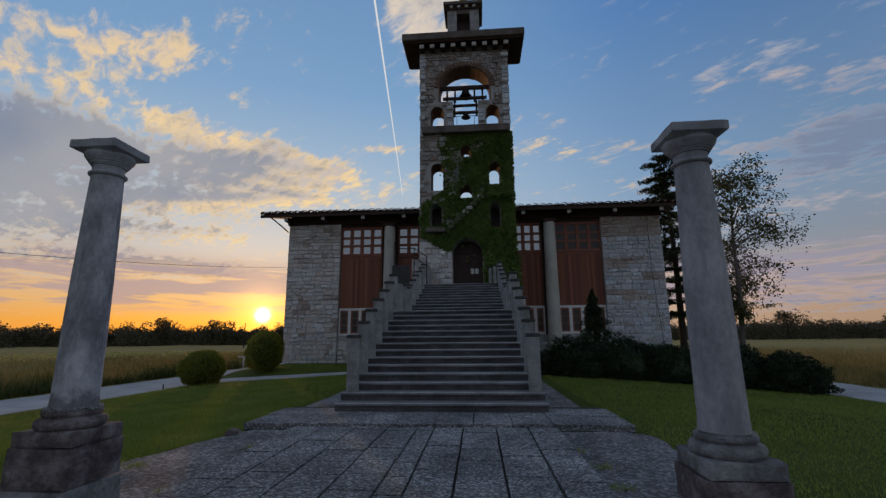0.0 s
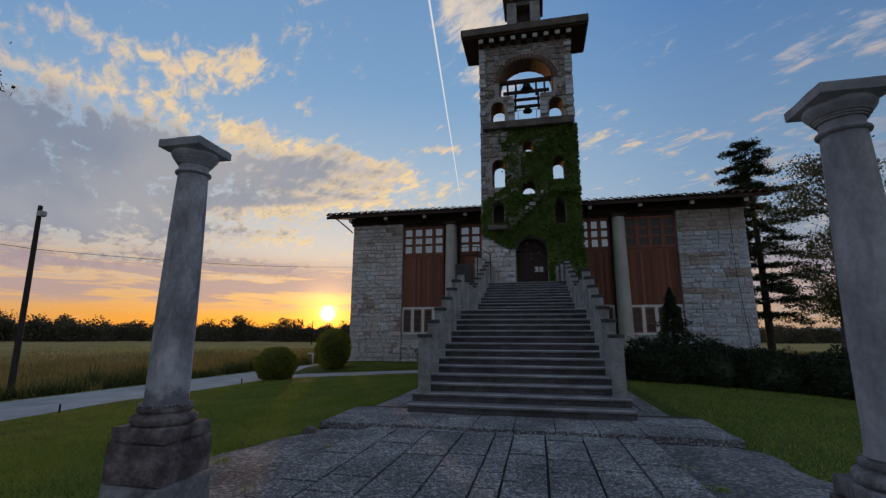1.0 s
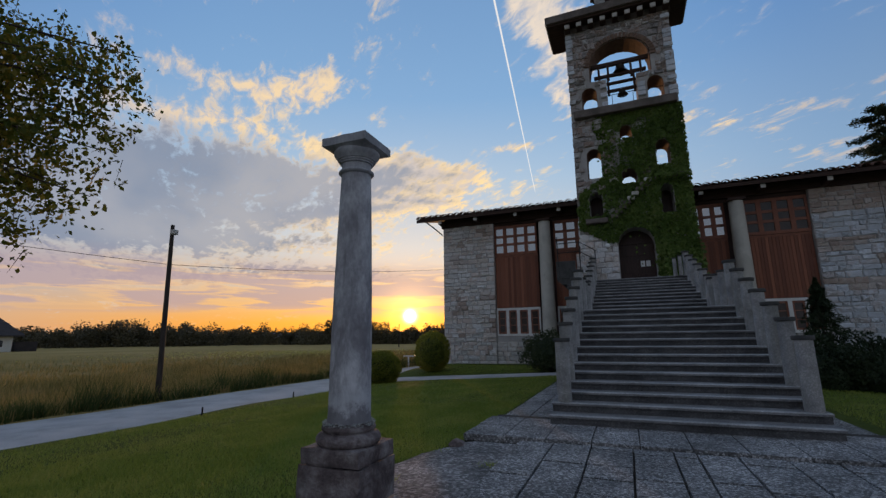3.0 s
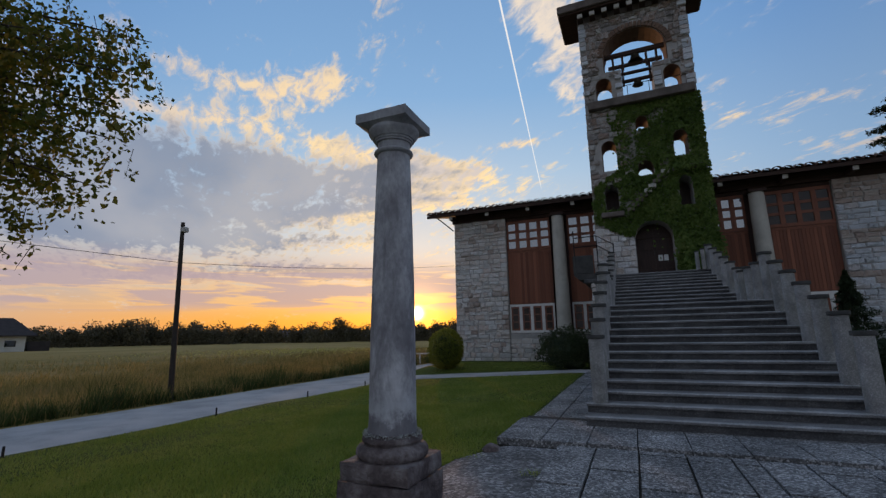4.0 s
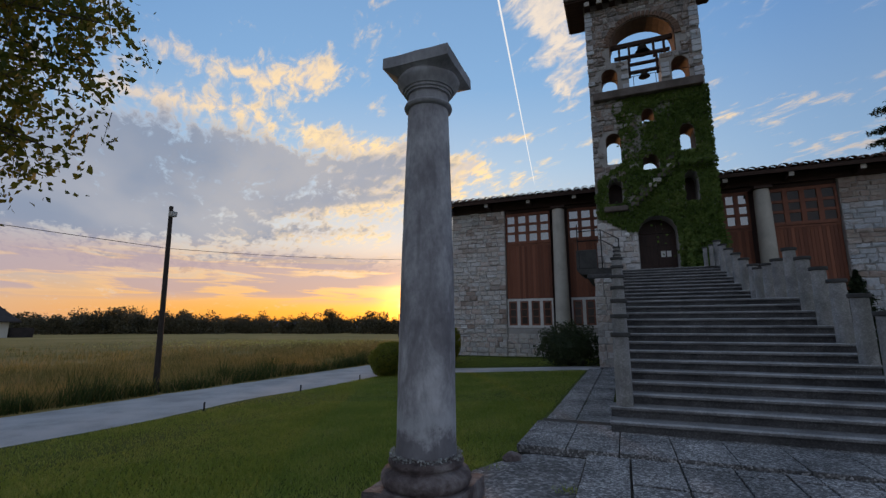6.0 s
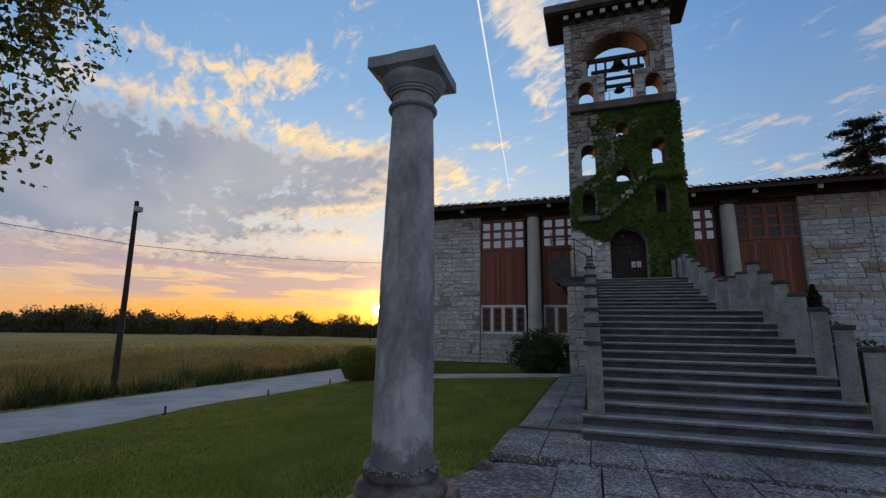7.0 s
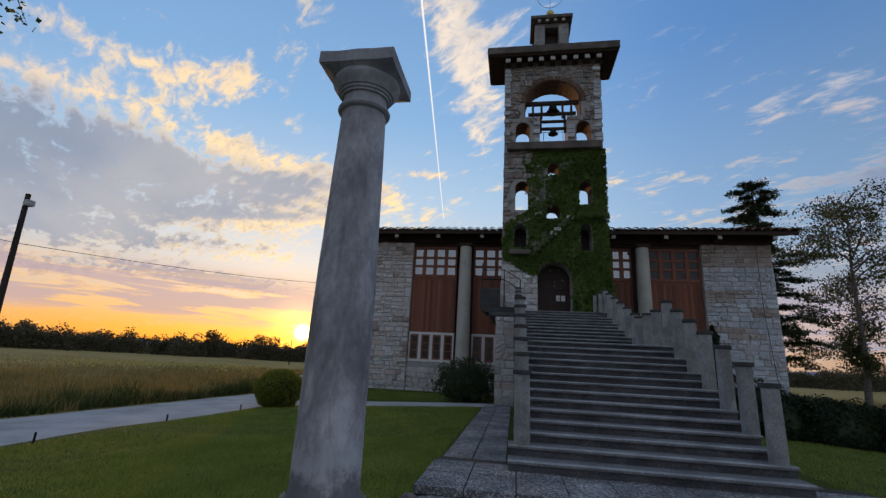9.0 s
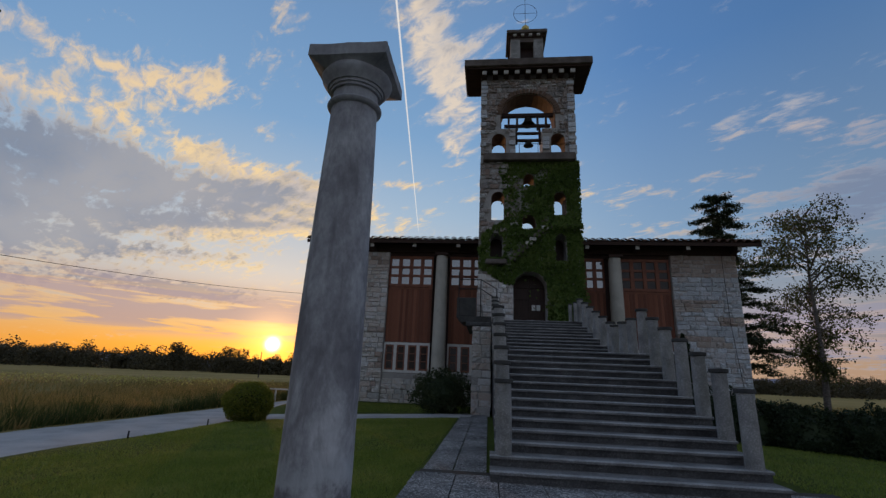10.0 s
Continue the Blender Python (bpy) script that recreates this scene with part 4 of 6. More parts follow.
# ---- the wings ----
def build_wing(name, wall_x0, wall_x1, glaze_x0, glaze_x1, label, seed, stone, other):
    wing = thing(name, ((wall_x0 + wall_x1) / 2, WALL_Y + 3, -0.2), label, "church wing")
    part("wall", box(wall_x0, wall_x1, WALL_Y, WALL_Y + 9.0, -0.4, 9.02), M_MORTAR, wing)
    lo, hi = min(glaze_x0, glaze_x1), max(glaze_x0, glaze_x1)
    part("plinth", box(lo, hi, WIN_Y - 0.13, WIN_Y + 0.3, -0.4, 1.48), M_MORTAR, wing)
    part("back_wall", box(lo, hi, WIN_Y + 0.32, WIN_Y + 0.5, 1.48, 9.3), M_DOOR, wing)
    part("lintel", box(lo, hi, WIN_Y - 0.1, WIN_Y + 0.3, 8.82, 9.6), M_TIMBER, wing)
    stone_wall(wing, wall_x0, wall_x1, -0.3, 9.02, WALL_Y, stone, seed, (0.20, 0.34), (0.26, 0.78), 0.085, None, 400, 1.4, other)
    stone_wall(wing, lo, hi, -0.3, 1.48, WIN_Y - 0.13, stone, seed + 1, (0.22, 0.34), (0.26, 0.7), 0.12, None, 90, 1.4)
    return wing


def window(name, x0, x1, z0, z1, cols, rows, frame_m, wing_y, label, bar=0.15, fr=0.18, pane=None, sash=False):
    """Window with frame, glazing bars and separate panes."""
    w = thing(name, ((x0 + x1) / 2, wing_y, z0), label, "window", "church windows", "structure")
    part("window_frame", box(x0, x1, wing_y - 0.10, wing_y + 0.02, z0, z0 + fr), frame_m, w)
    part("window_frame", box(x0, x1, wing_y - 0.10, wing_y + 0.02, z1 - fr, z1), frame_m, w)
    n = cols
    pitch = (x1 - x0) / n
    for k in range(n + 1):
        c = x0 + k * pitch
        a, b = max(x0, c - fr * 0.62), min(x1, c + fr * 0.62)
        part("mullion", box(a, b, wing_y - 0.11, wing_y + 0.01, z0 + fr, z1 - fr), frame_m, w)
    hh = (z1 - z0 - 2 * fr) / rows
    r = random.Random(int(abs(x0) * 100))
    for k in range(n):
        a, b = x0 + k * pitch + fr * 0.62, x0 + (k + 1) * pitch - fr * 0.62
        for j in range(rows):
            zb = z0 + fr + j * hh
            if j:
                part("glazing_bar", box(a, b, wing_y - 0.085, wing_y - 0.005, zb - bar / 2, zb + bar / 2), frame_m, w)
            bm = box(a, b, -0.006, 0.006, zb + (bar / 2 if j else 0), zb + hh - (bar / 2 if j < rows - 1 else 0))
            c = Vector(((a + b) / 2, 0, zb + hh / 2))
            tilt = Matrix.Translation((0, wing_y - 0.03, 0)) @ Matrix.Translation(c) @ Matrix.Rotation(radians(r.uniform(-0.5, 0.5)), 4, "X") @ Matrix.Rotation(radians(r.uniform(-0.6, 0.6)), 4, "Z") @ Matrix.Translation(-c)
            bmesh.ops.transform(bm, matrix=tilt, verts=bm.verts)
            part("pane", bm, pane or M_GLASS, w)
            if sash:
                y0, y1, z0_, z1_ = wing_y - 0.075, wing_y - 0.04, zb, zb + hh
                bm = box(a + 0.004, a + 0.09, y0, y1, z0_, z1_)
                box(b - 0.09, b - 0.004, y0, y1, z0_, z1_, bm=bm)
                for zz, h2 in ((z0_ + 0.05, 0.05), (z0_ + hh * 0.36, 0.022), (z0_ + hh * 0.66, 0.022), (z1_ - 0.05, 0.05)):
                    box(a + 0.09, b - 0.09, y0 + 0.002, y1 - 0.002, zz - h2, zz + h2, bm=bm)
                part("sash", bm, M_FRAME, w, "brown inner sash")
    return w


def boarding(x0, x1, z0, z1, y, label):
    p = thing("wood_cladding", ((x0 + x1) / 2, y, z0), label, "cladding", "facade cladding")
    part("backing", box(x0, x1, y + 0.03, y + 0.08, z0, z1), M_DOOR, p)
    n = max(3, int((x1 - x0) / 0.16))
    w = (x1 - x0) / n
    for k in range(n):
        part("board", box(x0 + k * w + 0.004, x0 + (k + 1) * w - 0.004, y - 0.012, y + 0.028, z0, z1, 0.006), M_PANEL, p)
    part("rail", box(x0, x1, y - 0.04, y - 0.014, z1 - 0.12, z1), M_FRAME, p)


LEFT_WING = build_wing("church_wing", -12.79, -9.16, -9.16, -0.5, "coursed rough-stone church wing with deep eaves beside the lane", 11, M_STONE, (M_BROWNSTONE, lambda x, z: noise.noise(Vector((x * 0.9, z * 1.1, 2.0))) > 0.34))
RIGHT_WING = build_wing("church_wing", 8.18, 11.95, -0.5, 8.18, "coursed rough-stone church wing with deep eaves beside the pine", 13, M_BLUESTONE, (M_BROWNSTONE, lambda x, z: z > 7.7 or noise.noise(Vector((x * 0.35, z * 1.1, 5.0))) > 0.24))
for x0, x1, n in ((-9.14, -6.30, 4), (-5.22, -3.05, 3), (1.95, 4.33, 4), (5.22, 8.16, 4)):
    window("window", x0, x1, 6.78, 8.80, n, 3, M_FRAME, WIN_Y, "brown-framed multi-pane window, dark interior painted into its panes" if x0 > 5 else "brown-framed multi-pane window reflecting the evening sky", pane=M_DULLPANE if x0 > 5 else M_GLASS)
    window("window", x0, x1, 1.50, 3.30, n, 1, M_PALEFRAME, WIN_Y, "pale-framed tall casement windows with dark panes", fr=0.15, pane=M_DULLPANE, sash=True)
    boarding(x0, x1, 3.32, 6.76, WIN_Y - 0.02, "vertical red-brown timber boarding between the windows")


def pillar(x, y):
    p = thing("pillar", (x, y, -0.2), "plain round plastered pillar under the eaves", "pillar", "facade pillars")
    part("pillar_shaft", lathe([(0.43, -0.3), (0.43, 1.3), (0.40, 4.5), (0.36, 8.66)], (x, y, 0), 28), M_PLASTER, p, "", True)
    part("pillar_head", box(x - 0.42, x + 0.42, y - 0.42, y + 0.42, 8.66, 8.82, 0.02), M_TIMBER, p)


pillar(-5.69, 28.72)
pillar(4.80, 28.72)


# ---- roof and eaves ----
def build_roof(name, x0, x1, ends, label):
    roof = thing(name, ((x0 + x1) / 2, 32, 9.0), label, "roof")
    ey, ez, slope = 27.95, 9.48, 0.24
    part("fascia", box(x0, x1, ey, ey + 0.06, ez - 0.16, ez + 0.04), M_TIMBER, roof)
    bm = bmesh.new()
    ry = 37.0
    for a, b in (((ey + 0.06, ez - 0.12), (ry, ez - 0.12 + slope * (ry - ey))), ((ry, ez - 0.12 + slope * (ry - ey)), (47.6, ez - 0.12))):
        vs = [bm.verts.new((x, p[0], p[1] + dz)) for dz in (0, 0.12) for x, p in ((x0, a), (x1, a), (x1, b), (x0, b))]
        for q in ((0, 1, 2, 3), (7, 6, 5, 4), (0, 4, 5, 1), (1, 5, 6, 2), (2, 6, 7, 3), (3, 7, 4, 0)):
            bm.faces.new([vs[i] for i in q])
    part("deck", bm, M_TIMBER, roof, "dark boarded roof deck")
    part("wall_plate", box(max(x0 + 0.9, -12.9), min(x1 - 0.5, 12.05), WALL_Y - 0.10, WALL_Y + 0.5, 9.02, 9.55), M_TIMBER, roof, "dark timber wall plate")
    # gable out of view, added to stop low sun leaking under the roof
    gx = x0 + 1.62 if x0 < -5 else x1 - 0.98
    bm = bmesh.new()
    prof = [(WALL_Y + 0.02, 9.0), (WALL_Y + 0.02, ez - 0.13 + slope * (WALL_Y - ey)), (ry, ez - 0.13 + slope * (ry - ey)), (46.5, ez - 0.10), (46.5, 9.0)]
    a, b = [bm.verts.new((gx, y, z)) for y, z in prof], [bm.verts.new((gx + 0.08, y, z)) for y, z in prof]
    bm.faces.new(a)
    bm.faces.new(b[::-1])
    for i in range(5):
        bm.faces.new((a[i], a[(i + 1) % 5], b[(i + 1) % 5], b[i]))
    part("gable", bm, M_TIMBER, roof, "unseen gable boards closing the roof end")
    for x in ends:
        part("rafter", box(x - 0.12, x + 0.12, 28.15, 29.3, 9.10, 9.34), M_TIMBER, roof, "dark projecting rafter")
        part("rafter_end", box(x - 0.115, x + 0.115, 28.10, 28.147, 9.11, 9.33, 0.01), M_PALE_END, roof, "pale rafter end")
    # pantiles: rounded rows from the eave up the slope, the front row as single tiles
    pitch, n = 0.46, int((x1 - x0) / 0.46)
    shape = bmesh.new()
    seg = 7
    rows = []
    for yy in (0.0, 0.42):
        ring = []
        for off in (0.0, 0.018):
            ring.append([shape.verts.new(((0.215 - off) * math.cos(math.pi * k / seg), yy, (0.19 - off) * math.sin(math.pi * k / seg) + yy * slope)) for k in range(seg + 1)])
        rows.append(ring)
    for k in range(seg):
        for a, b in ((rows[0][0], rows[1][0]), (rows[1][1], rows[0][1]), (rows[0][1], rows[0][0])):
            shape.faces.new((a[k], a[k + 1], b[k + 1], b[k]))
    tile = mesh_of("roof_tile", shape, M_TILE)
    r = random.Random(3)
    for k in range(n):
        ob = new("roof_tile", tile)
        ob.matrix_basis = Matrix.Translation((x0 + (k + 0.5) * pitch, ey - 0.10 + r.uniform(-0.02, 0.02), ez + 0.05 + r.uniform(-0.012, 0.02))) @ Matrix.Rotation(radians(r.uniform(-2, 2)), 4, "Z")
        under(ob, roof)
    verts, quads = [], []
    for k in range(n):
        for j in range(8):
            cx, y0, z0 = x0 + (k + 0.5) * pitch, ey + 0.30 + j * 1.35, ez - 0.02 + slope * (0.40 + j * 1.35)
            base = len(verts)
            for yy in (0.0, 1.40):
                for i in range(6):
                    a = math.pi * i / 5
                    verts.append((cx + 0.21 * math.cos(a), y0 + yy, z0 + 0.18 * math.sin(a) + yy * slope + (0.02 if yy == 0 else 0)))
            quads += [(base + i, base + i + 1, base + 7 + i, base + 6 + i) for i in range(5)]
    under(new("tile_rows", sheet_mesh("tile_rows", verts, quads, M_TILE)), roof)["kind"] = "stuff"
    return roof


build_roof("roof", -14.35, -0.52, (-12.66, -10.11, -7.41, -4.66), "shallow clay-tiled roof with dark boarded eaves")
build_roof("roof", -0.50, 12.87, (3.12, 6.03, 8.9, 11.75), "shallow clay-tiled roof with dark boarded eaves")
pipe = thing("downpipe", (-12.9, 29.0, 8.4), "thin metal gutter elbow at the roof corner", "pipe")
part("elbow", tube([(-13.75, 28.1, 9.40), (-13.5, 28.3, 9.2), (-13.05, 28.9, 8.75), (-12.85, 29.08, 8.55)], 0.045, 8), M_IRON, pipe)
rod = thing("lightning_rod", (11.4, 28.98, -0.2), "thin iron conductor down the stone wall", "conductor")
part("cable", tube([(11.1, 28.98, 9.0), (11.12, 28.98, 5.0), (11.45, 28.98, 0.0), (11.46, 28.98, -0.25)], 0.013, 6), M_IRON, rod)
# closed volume behind the front
core = thing("church_nave", (-0.4, 38, -0.2), "plain rendered body of the church behind the front", "church")
part("rear_wall", box(-12.79, 11.95, 46.0, 46.6, -0.4, 9.3), M_MORTAR, core)
part("side_wall", box(-12.79, -12.3, 38.1, 46.0, -0.4, 9.3), M_MORTAR, core)
part("side_wall", box(11.45, 11.95, 38.1, 46.0, -0.4, 9.3), M_MORTAR, core)


# ---- the stairs ----
RISE, GOING, STAIR_Y = 0.152, 0.352, 8.70
FLIGHT, UPPER_Y, UPPER_N, UPPER_GOING = 14, 16.20, 11, 0.455
LANDING_Z = RISE * FLIGHT
TOP_Z = LANDING_Z + RISE * UPPER_N
TOP_Y = UPPER_Y + UPPER_GOING * (UPPER_N - 1)


def build_stairs():
    st = thing("staircase", (-0.68, 8.78, 0), "long straight concrete staircase climbing to the church door", "staircase")
    r = random.Random(4)

    def step(x0, x1, y0, y1, z0, z1):
        bm = bmesh.new()
        n = 13
        rows = []
        for i in range(n):
            x = x0 + (x1 - x0) * i / (n - 1)
            j = r.uniform(-0.004, 0.004)
            k = r.uniform(-0.006, 0.0)
            rows.append([bm.verts.new((x, y, z)) for y, z in ((y0 + j, z1 - 0.046), (y0 + j, z1 - 0.014), (y0 + 0.016 + j, z1 + k), (y0 + 0.075 + 2 * j, z1), (y1, z1), (y1, z1 - 0.046))])
        for a, b in zip(rows, rows[1:]):
            for i in range(6):
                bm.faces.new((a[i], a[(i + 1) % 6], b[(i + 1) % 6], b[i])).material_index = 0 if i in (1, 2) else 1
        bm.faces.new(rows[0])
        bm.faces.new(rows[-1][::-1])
        # dark riser, mid top, pale edge: the fall of skylight is in the colours
        stp = part("step", box(x0 + 0.01, x1 - 0.01, y0 + 0.045, y1, z0, z1 - 0.047), M_CONCRETE, st, "concrete riser block, shade put into its dark colour")
        tread = part("tread", bm, M_TREAD, stp, "grey tread, its worn edge painted pale as if skylit")
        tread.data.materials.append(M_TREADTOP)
    for k in range(FLIGHT):
        wide = k < 2
        y0 = STAIR_Y + GOING * k
        y1 = y0 + GOING + 0.04 if k < FLIGHT - 1 else y0 + 0.5
        step(-2.68 if wide else -2.60, 1.28 if wide else 1.20, y0, y1, max(-0.2, RISE * k - 0.5), RISE * (k + 1))
    for k in range(UPPER_N):
        y0 = UPPER_Y + UPPER_GOING * k
        y1 = y0 + UPPER_GOING + 0.04 if k < UPPER_N - 1 else y0 + 0.5
        step(-2.60, 1.24, y0, y1, LANDING_Z + RISE * k - 0.4, LANDING_Z + RISE * (k + 1))
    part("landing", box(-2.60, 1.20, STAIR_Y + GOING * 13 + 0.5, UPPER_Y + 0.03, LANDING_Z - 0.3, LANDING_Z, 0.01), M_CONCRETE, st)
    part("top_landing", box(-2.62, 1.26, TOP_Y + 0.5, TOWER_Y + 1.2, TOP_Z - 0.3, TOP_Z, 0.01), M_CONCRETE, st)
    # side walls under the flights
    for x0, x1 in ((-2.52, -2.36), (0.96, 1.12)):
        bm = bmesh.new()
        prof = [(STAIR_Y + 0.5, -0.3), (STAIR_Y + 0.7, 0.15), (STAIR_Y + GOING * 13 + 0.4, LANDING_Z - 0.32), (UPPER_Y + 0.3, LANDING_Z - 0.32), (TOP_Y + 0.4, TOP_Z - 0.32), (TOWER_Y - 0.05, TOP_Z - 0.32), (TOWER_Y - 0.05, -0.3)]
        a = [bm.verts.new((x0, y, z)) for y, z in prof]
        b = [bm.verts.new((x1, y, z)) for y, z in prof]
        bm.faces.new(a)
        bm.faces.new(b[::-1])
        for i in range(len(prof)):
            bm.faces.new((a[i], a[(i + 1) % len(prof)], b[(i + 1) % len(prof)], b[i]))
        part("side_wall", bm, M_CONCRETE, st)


build_stairs()


def stair_post():
    p = thing("stair_post", (0, 0, 0), "round concrete stair post with a flat dark cap", "post", "posts along the stairs")
    part("shaft", lathe([(0.125, -0.02), (0.125, 0.04), (0.122, 0.5), (0.118, 0.99)], seg=20), M_POST, p, "", True)
    part("cap", lathe([(0.138, 0.992), (0.148, 0.998), (0.150, 1.046), (0.143, 1.056)], seg=20), M_CAP, p, "dark flat cap")
    return p


def build_posts():
    spots = []
    for k in range(2, FLIGHT + 1, 2):
        spots.append((STAIR_Y + GOING * (k - 1) + 0.14, RISE * k, 1.10))
    for k in range(3):
        spots.append((14.28 + 0.80 * k, LANDING_Z, 0.98))
    for k in range(1, UPPER_N + 1, 2):
        spots.append((UPPER_Y + UPPER_GOING * (k - 1) + 0.17, LANDING_Z + RISE * k, 0.98))
    extra = [(0.66, 20.75, TOP_Z, 0.72), (0.86, 20.72, TOP_Z, 0.80)]
    first = stair_post()
    base = True
    for x in (-2.47, 1.10):
        for y, z, h in spots:
            m = Matrix.Translation((x, y, z))
            ob = first if base else copy_thing(first, m)
            ob.matrix_basis = m @ Matrix.Diagonal((1, 1, h / 1.056, 1))
            base = False
    # two slimmer posts beside the stair head
    for x, y, z, h in extra:
        copy_thing(first, Matrix.Translation((x, y, z))).matrix_basis = Matrix.Translation((x, y, z)) @ Matrix.Diagonal((0.6, 0.6, h / 1.056, 1))


build_posts()


# ---- platform beside the stair head ----
def build_balcony():
    b = thing("balcony", (-3.4, 22.6, -0.2), "concrete side balcony on a rough stone pier with an iron rail", "balcony")
    part("pier", box(-3.42, -2.62, 21.9, 25.9, -0.4, 3.62), M_MORTAR, b)
    stone_wall(b, -3.46, -2.60, -0.3, 3.62, 21.9, M_STONE, 21, (0.22, 0.34), (0.25, 0.5), 0.07)
    part("corbel", box(-3.75, -2.62, 21.85, 25.9, 3.62, 3.80, 0.03), M_CONCRETE, b)
    bm = bmesh.new()
    prof = [(-2.62, 3.80), (-3.95, 3.80), (-4.18, 4.02), (-4.18, 4.90), (-4.06, 4.90), (-4.06, 4.06), (-2.62, 4.06)]
    a, c = [bm.verts.new((x, 21.9, z)) for x, z in prof], [bm.verts.new((x, 23.6, z)) for x, z in prof]
    bm.faces.new(a)
    bm.faces.new(c[::-1])
    for i in range(len(prof)):
        bm.faces.new((a[i], a[(i + 1) % 7], c[(i + 1) % 7], c[i]))
    part("trough", bm, M_CAP, b, "dark weathered concrete parapet")
    part("parapet", box(-4.06, -3.30, 21.9, 22.02, 4.06, 4.90, 0.02), M_CAP, b)
    part("stone_back", box(-3.3, -2.6, 22.6, 25.9, 4.06, 5.3, 0.03), M_MORTAR, b)
    stone_wall(b, -3.3, -2.6, 4.06, 5.3, 22.6, M_STONE, 22, (0.22, 0.3), (0.25, 0.45), 0.06)
    for z in (5.35, 5.80):
        part("rail", tube([(-4.12, 22.2, z), (-3.1, 22.1, z), (-2.35, 21.3, z - 0.62)], 0.022), M_IRON, b, "black iron handrail")
    for x, y, z0, z1 in ((-4.12, 22.2, 4.9, 6.15), (-3.1, 22.1, 4.06, 5.82), (-2.38, 21.35, 3.7, 5.2)):
        part("rail_post", tube([(x, y, z0), (x, y, z1)], 0.024), M_IRON, b)


build_balcony()
lampb = thing("wall_lamp", (-1.93, TOWER_Y - 0.1, 6.2), "round white lamp on the wall by the door", "lamp")
part("globe", lathe([(0.02 + 0.11 * math.sin(math.pi * i / 8), 6.24 - 0.12 * math.cos(math.pi * i / 8)) for i in range(9)], (-1.93, TOWER_Y - 0.16, 0), 14), M_PAPER, lampb, "white glass globe", True)
part("bracket", tube([(-1.93, TOWER_Y - 0.03, 6.12), (-1.93, TOWER_Y - 0.16, 6.12)], 0.03), M_IRON, lampb)


# ---- the two free-standing columns ----
def column(cx, cy, drop, label, seed, shaft_m, plinth):
    r = random.Random(seed)
    c = thing("stone_column", (cx, cy, -0.15), label, "column", "columns at the forecourt")
    zt = 3.19 - drop

    def block(x, z0, z1, ox=0.0, oy=0.0, m=M_PEDESTAL, name="pedestal_block", lab=""):
        bm = box(-x, x, -x, x, z0, z1)
        bmesh.ops.subdivide_edges(bm, edges=bm.edges, cuts=5, use_grid_fill=True)
        for v in bm.verts:
            edge = sum((abs(abs(v.co.x) - x) < 1e-4, abs(abs(v.co.y) - x) < 1e-4, abs(v.co.z - z0) < 1e-4 or abs(v.co.z - z1) < 1e-4))
            n = noise.noise_vector(v.co * 7 + Vector((seed, z0 * 3, 0)))
            v.co += n * 0.012
            if edge >= 2:
                v.co.x *= 0.975
                v.co.y *= 0.975
        bmesh.ops.translate(bm, verts=bm.verts, vec=(cx + ox, cy + oy, 0))
        part(name, bm, m, c, lab)
    top = 0.60 - drop
    block(0.290, -0.28, 0.16 - drop * 0.5, 0.012, 0, m=M_PLINTH, lab="pale chipped bottom block")
    block(0.283, 0.168 - drop * 0.5, top - 0.125, -0.005, 0.005)
    block(0.268, top - 0.118, top, 0.0, 0.0, m=plinth, lab="smooth upper plinth block")
    base = [(0.232, top - 0.004), (0.250, top + 0.012), (0.260, top + 0.034), (0.258, top + 0.058), (0.244, top + 0.080), (0.222, top + 0.090), (0.205, top + 0.094), (0.203, top + 0.102), (0.214, top + 0.110), (0.219, top + 0.126), (0.213, top + 0.142), (0.198, top + 0.150), (0.184, top + 0.152), (0.182, top + 0.165)]
    part("base_moulding", lathe(base, (cx, cy, 0), 40), plinth, c, "rounded base moulding", True)
    z0, z1 = top + 0.165, zt - 0.315
    prof = []
    for i in range(25):
        t = i / 24
        rad = 0.173 - 0.041 * t + 0.009 * math.sin(math.pi * t)
        if t < 0.03:
            rad += 0.006 * (1 - t / 0.03)
        prof.append((rad, z0 + (z1 - z0) * t))
    bm = lathe(prof, (cx, cy, 0), 40)
    for v in bm.verts:
        n = noise.noise(v.co * 5 + Vector((seed, 0, 0)))
        d = (v.co - Vector((cx, cy, v.co.z)))
        v.co += d * 0.012 * n
    part("shaft", bm, shaft_m, c, "grey weathered tapering shaft", True)
    # crumbly crust round the foot of the shaft
    pts = []
    for k in range(760 if seed == 1 else 60):
        a = r.uniform(0, 2 * math.pi)
        rad = r.uniform(0.180, 0.212)
        pts.append((cx + rad * math.cos(a), cy + rad * math.sin(a), z0 + r.uniform(-0.026, 0.010)))
    ob = under(new("lichen_crust", leaf_mesh("lichen_crust", pts, 0.014, M_LICHEN, slim=0.9)), c)
    tagged(ob, "pale lichen crust round the shaft's foot")
    cap = [(0.132, z1), (0.148, z1 + 0.003), (0.156, z1 + 0.010), (0.159, z1 + 0.020), (0.155, z1 + 0.030), (0.146, z1 + 0.036), (0.134, z1 + 0.038), (0.131, z1 + 0.060), (0.132, z1 + 0.100), (0.147, z1 + 0.101), (0.148, z1 + 0.116), (0.158, z1 + 0.117), (0.160, z1 + 0.133), (0.170, z1 + 0.134), (0.178, z1 + 0.148), (0.192, z1 + 0.165), (0.204, z1 + 0.184), (0.208, z1 + 0.200), (0.203, z1 + 0.212), (0.198, z1 + 0.222)]
    part("capital", lathe(cap, (cx, cy, 0), 40), M_COLUMN, c, "moulded capital with ring", True)
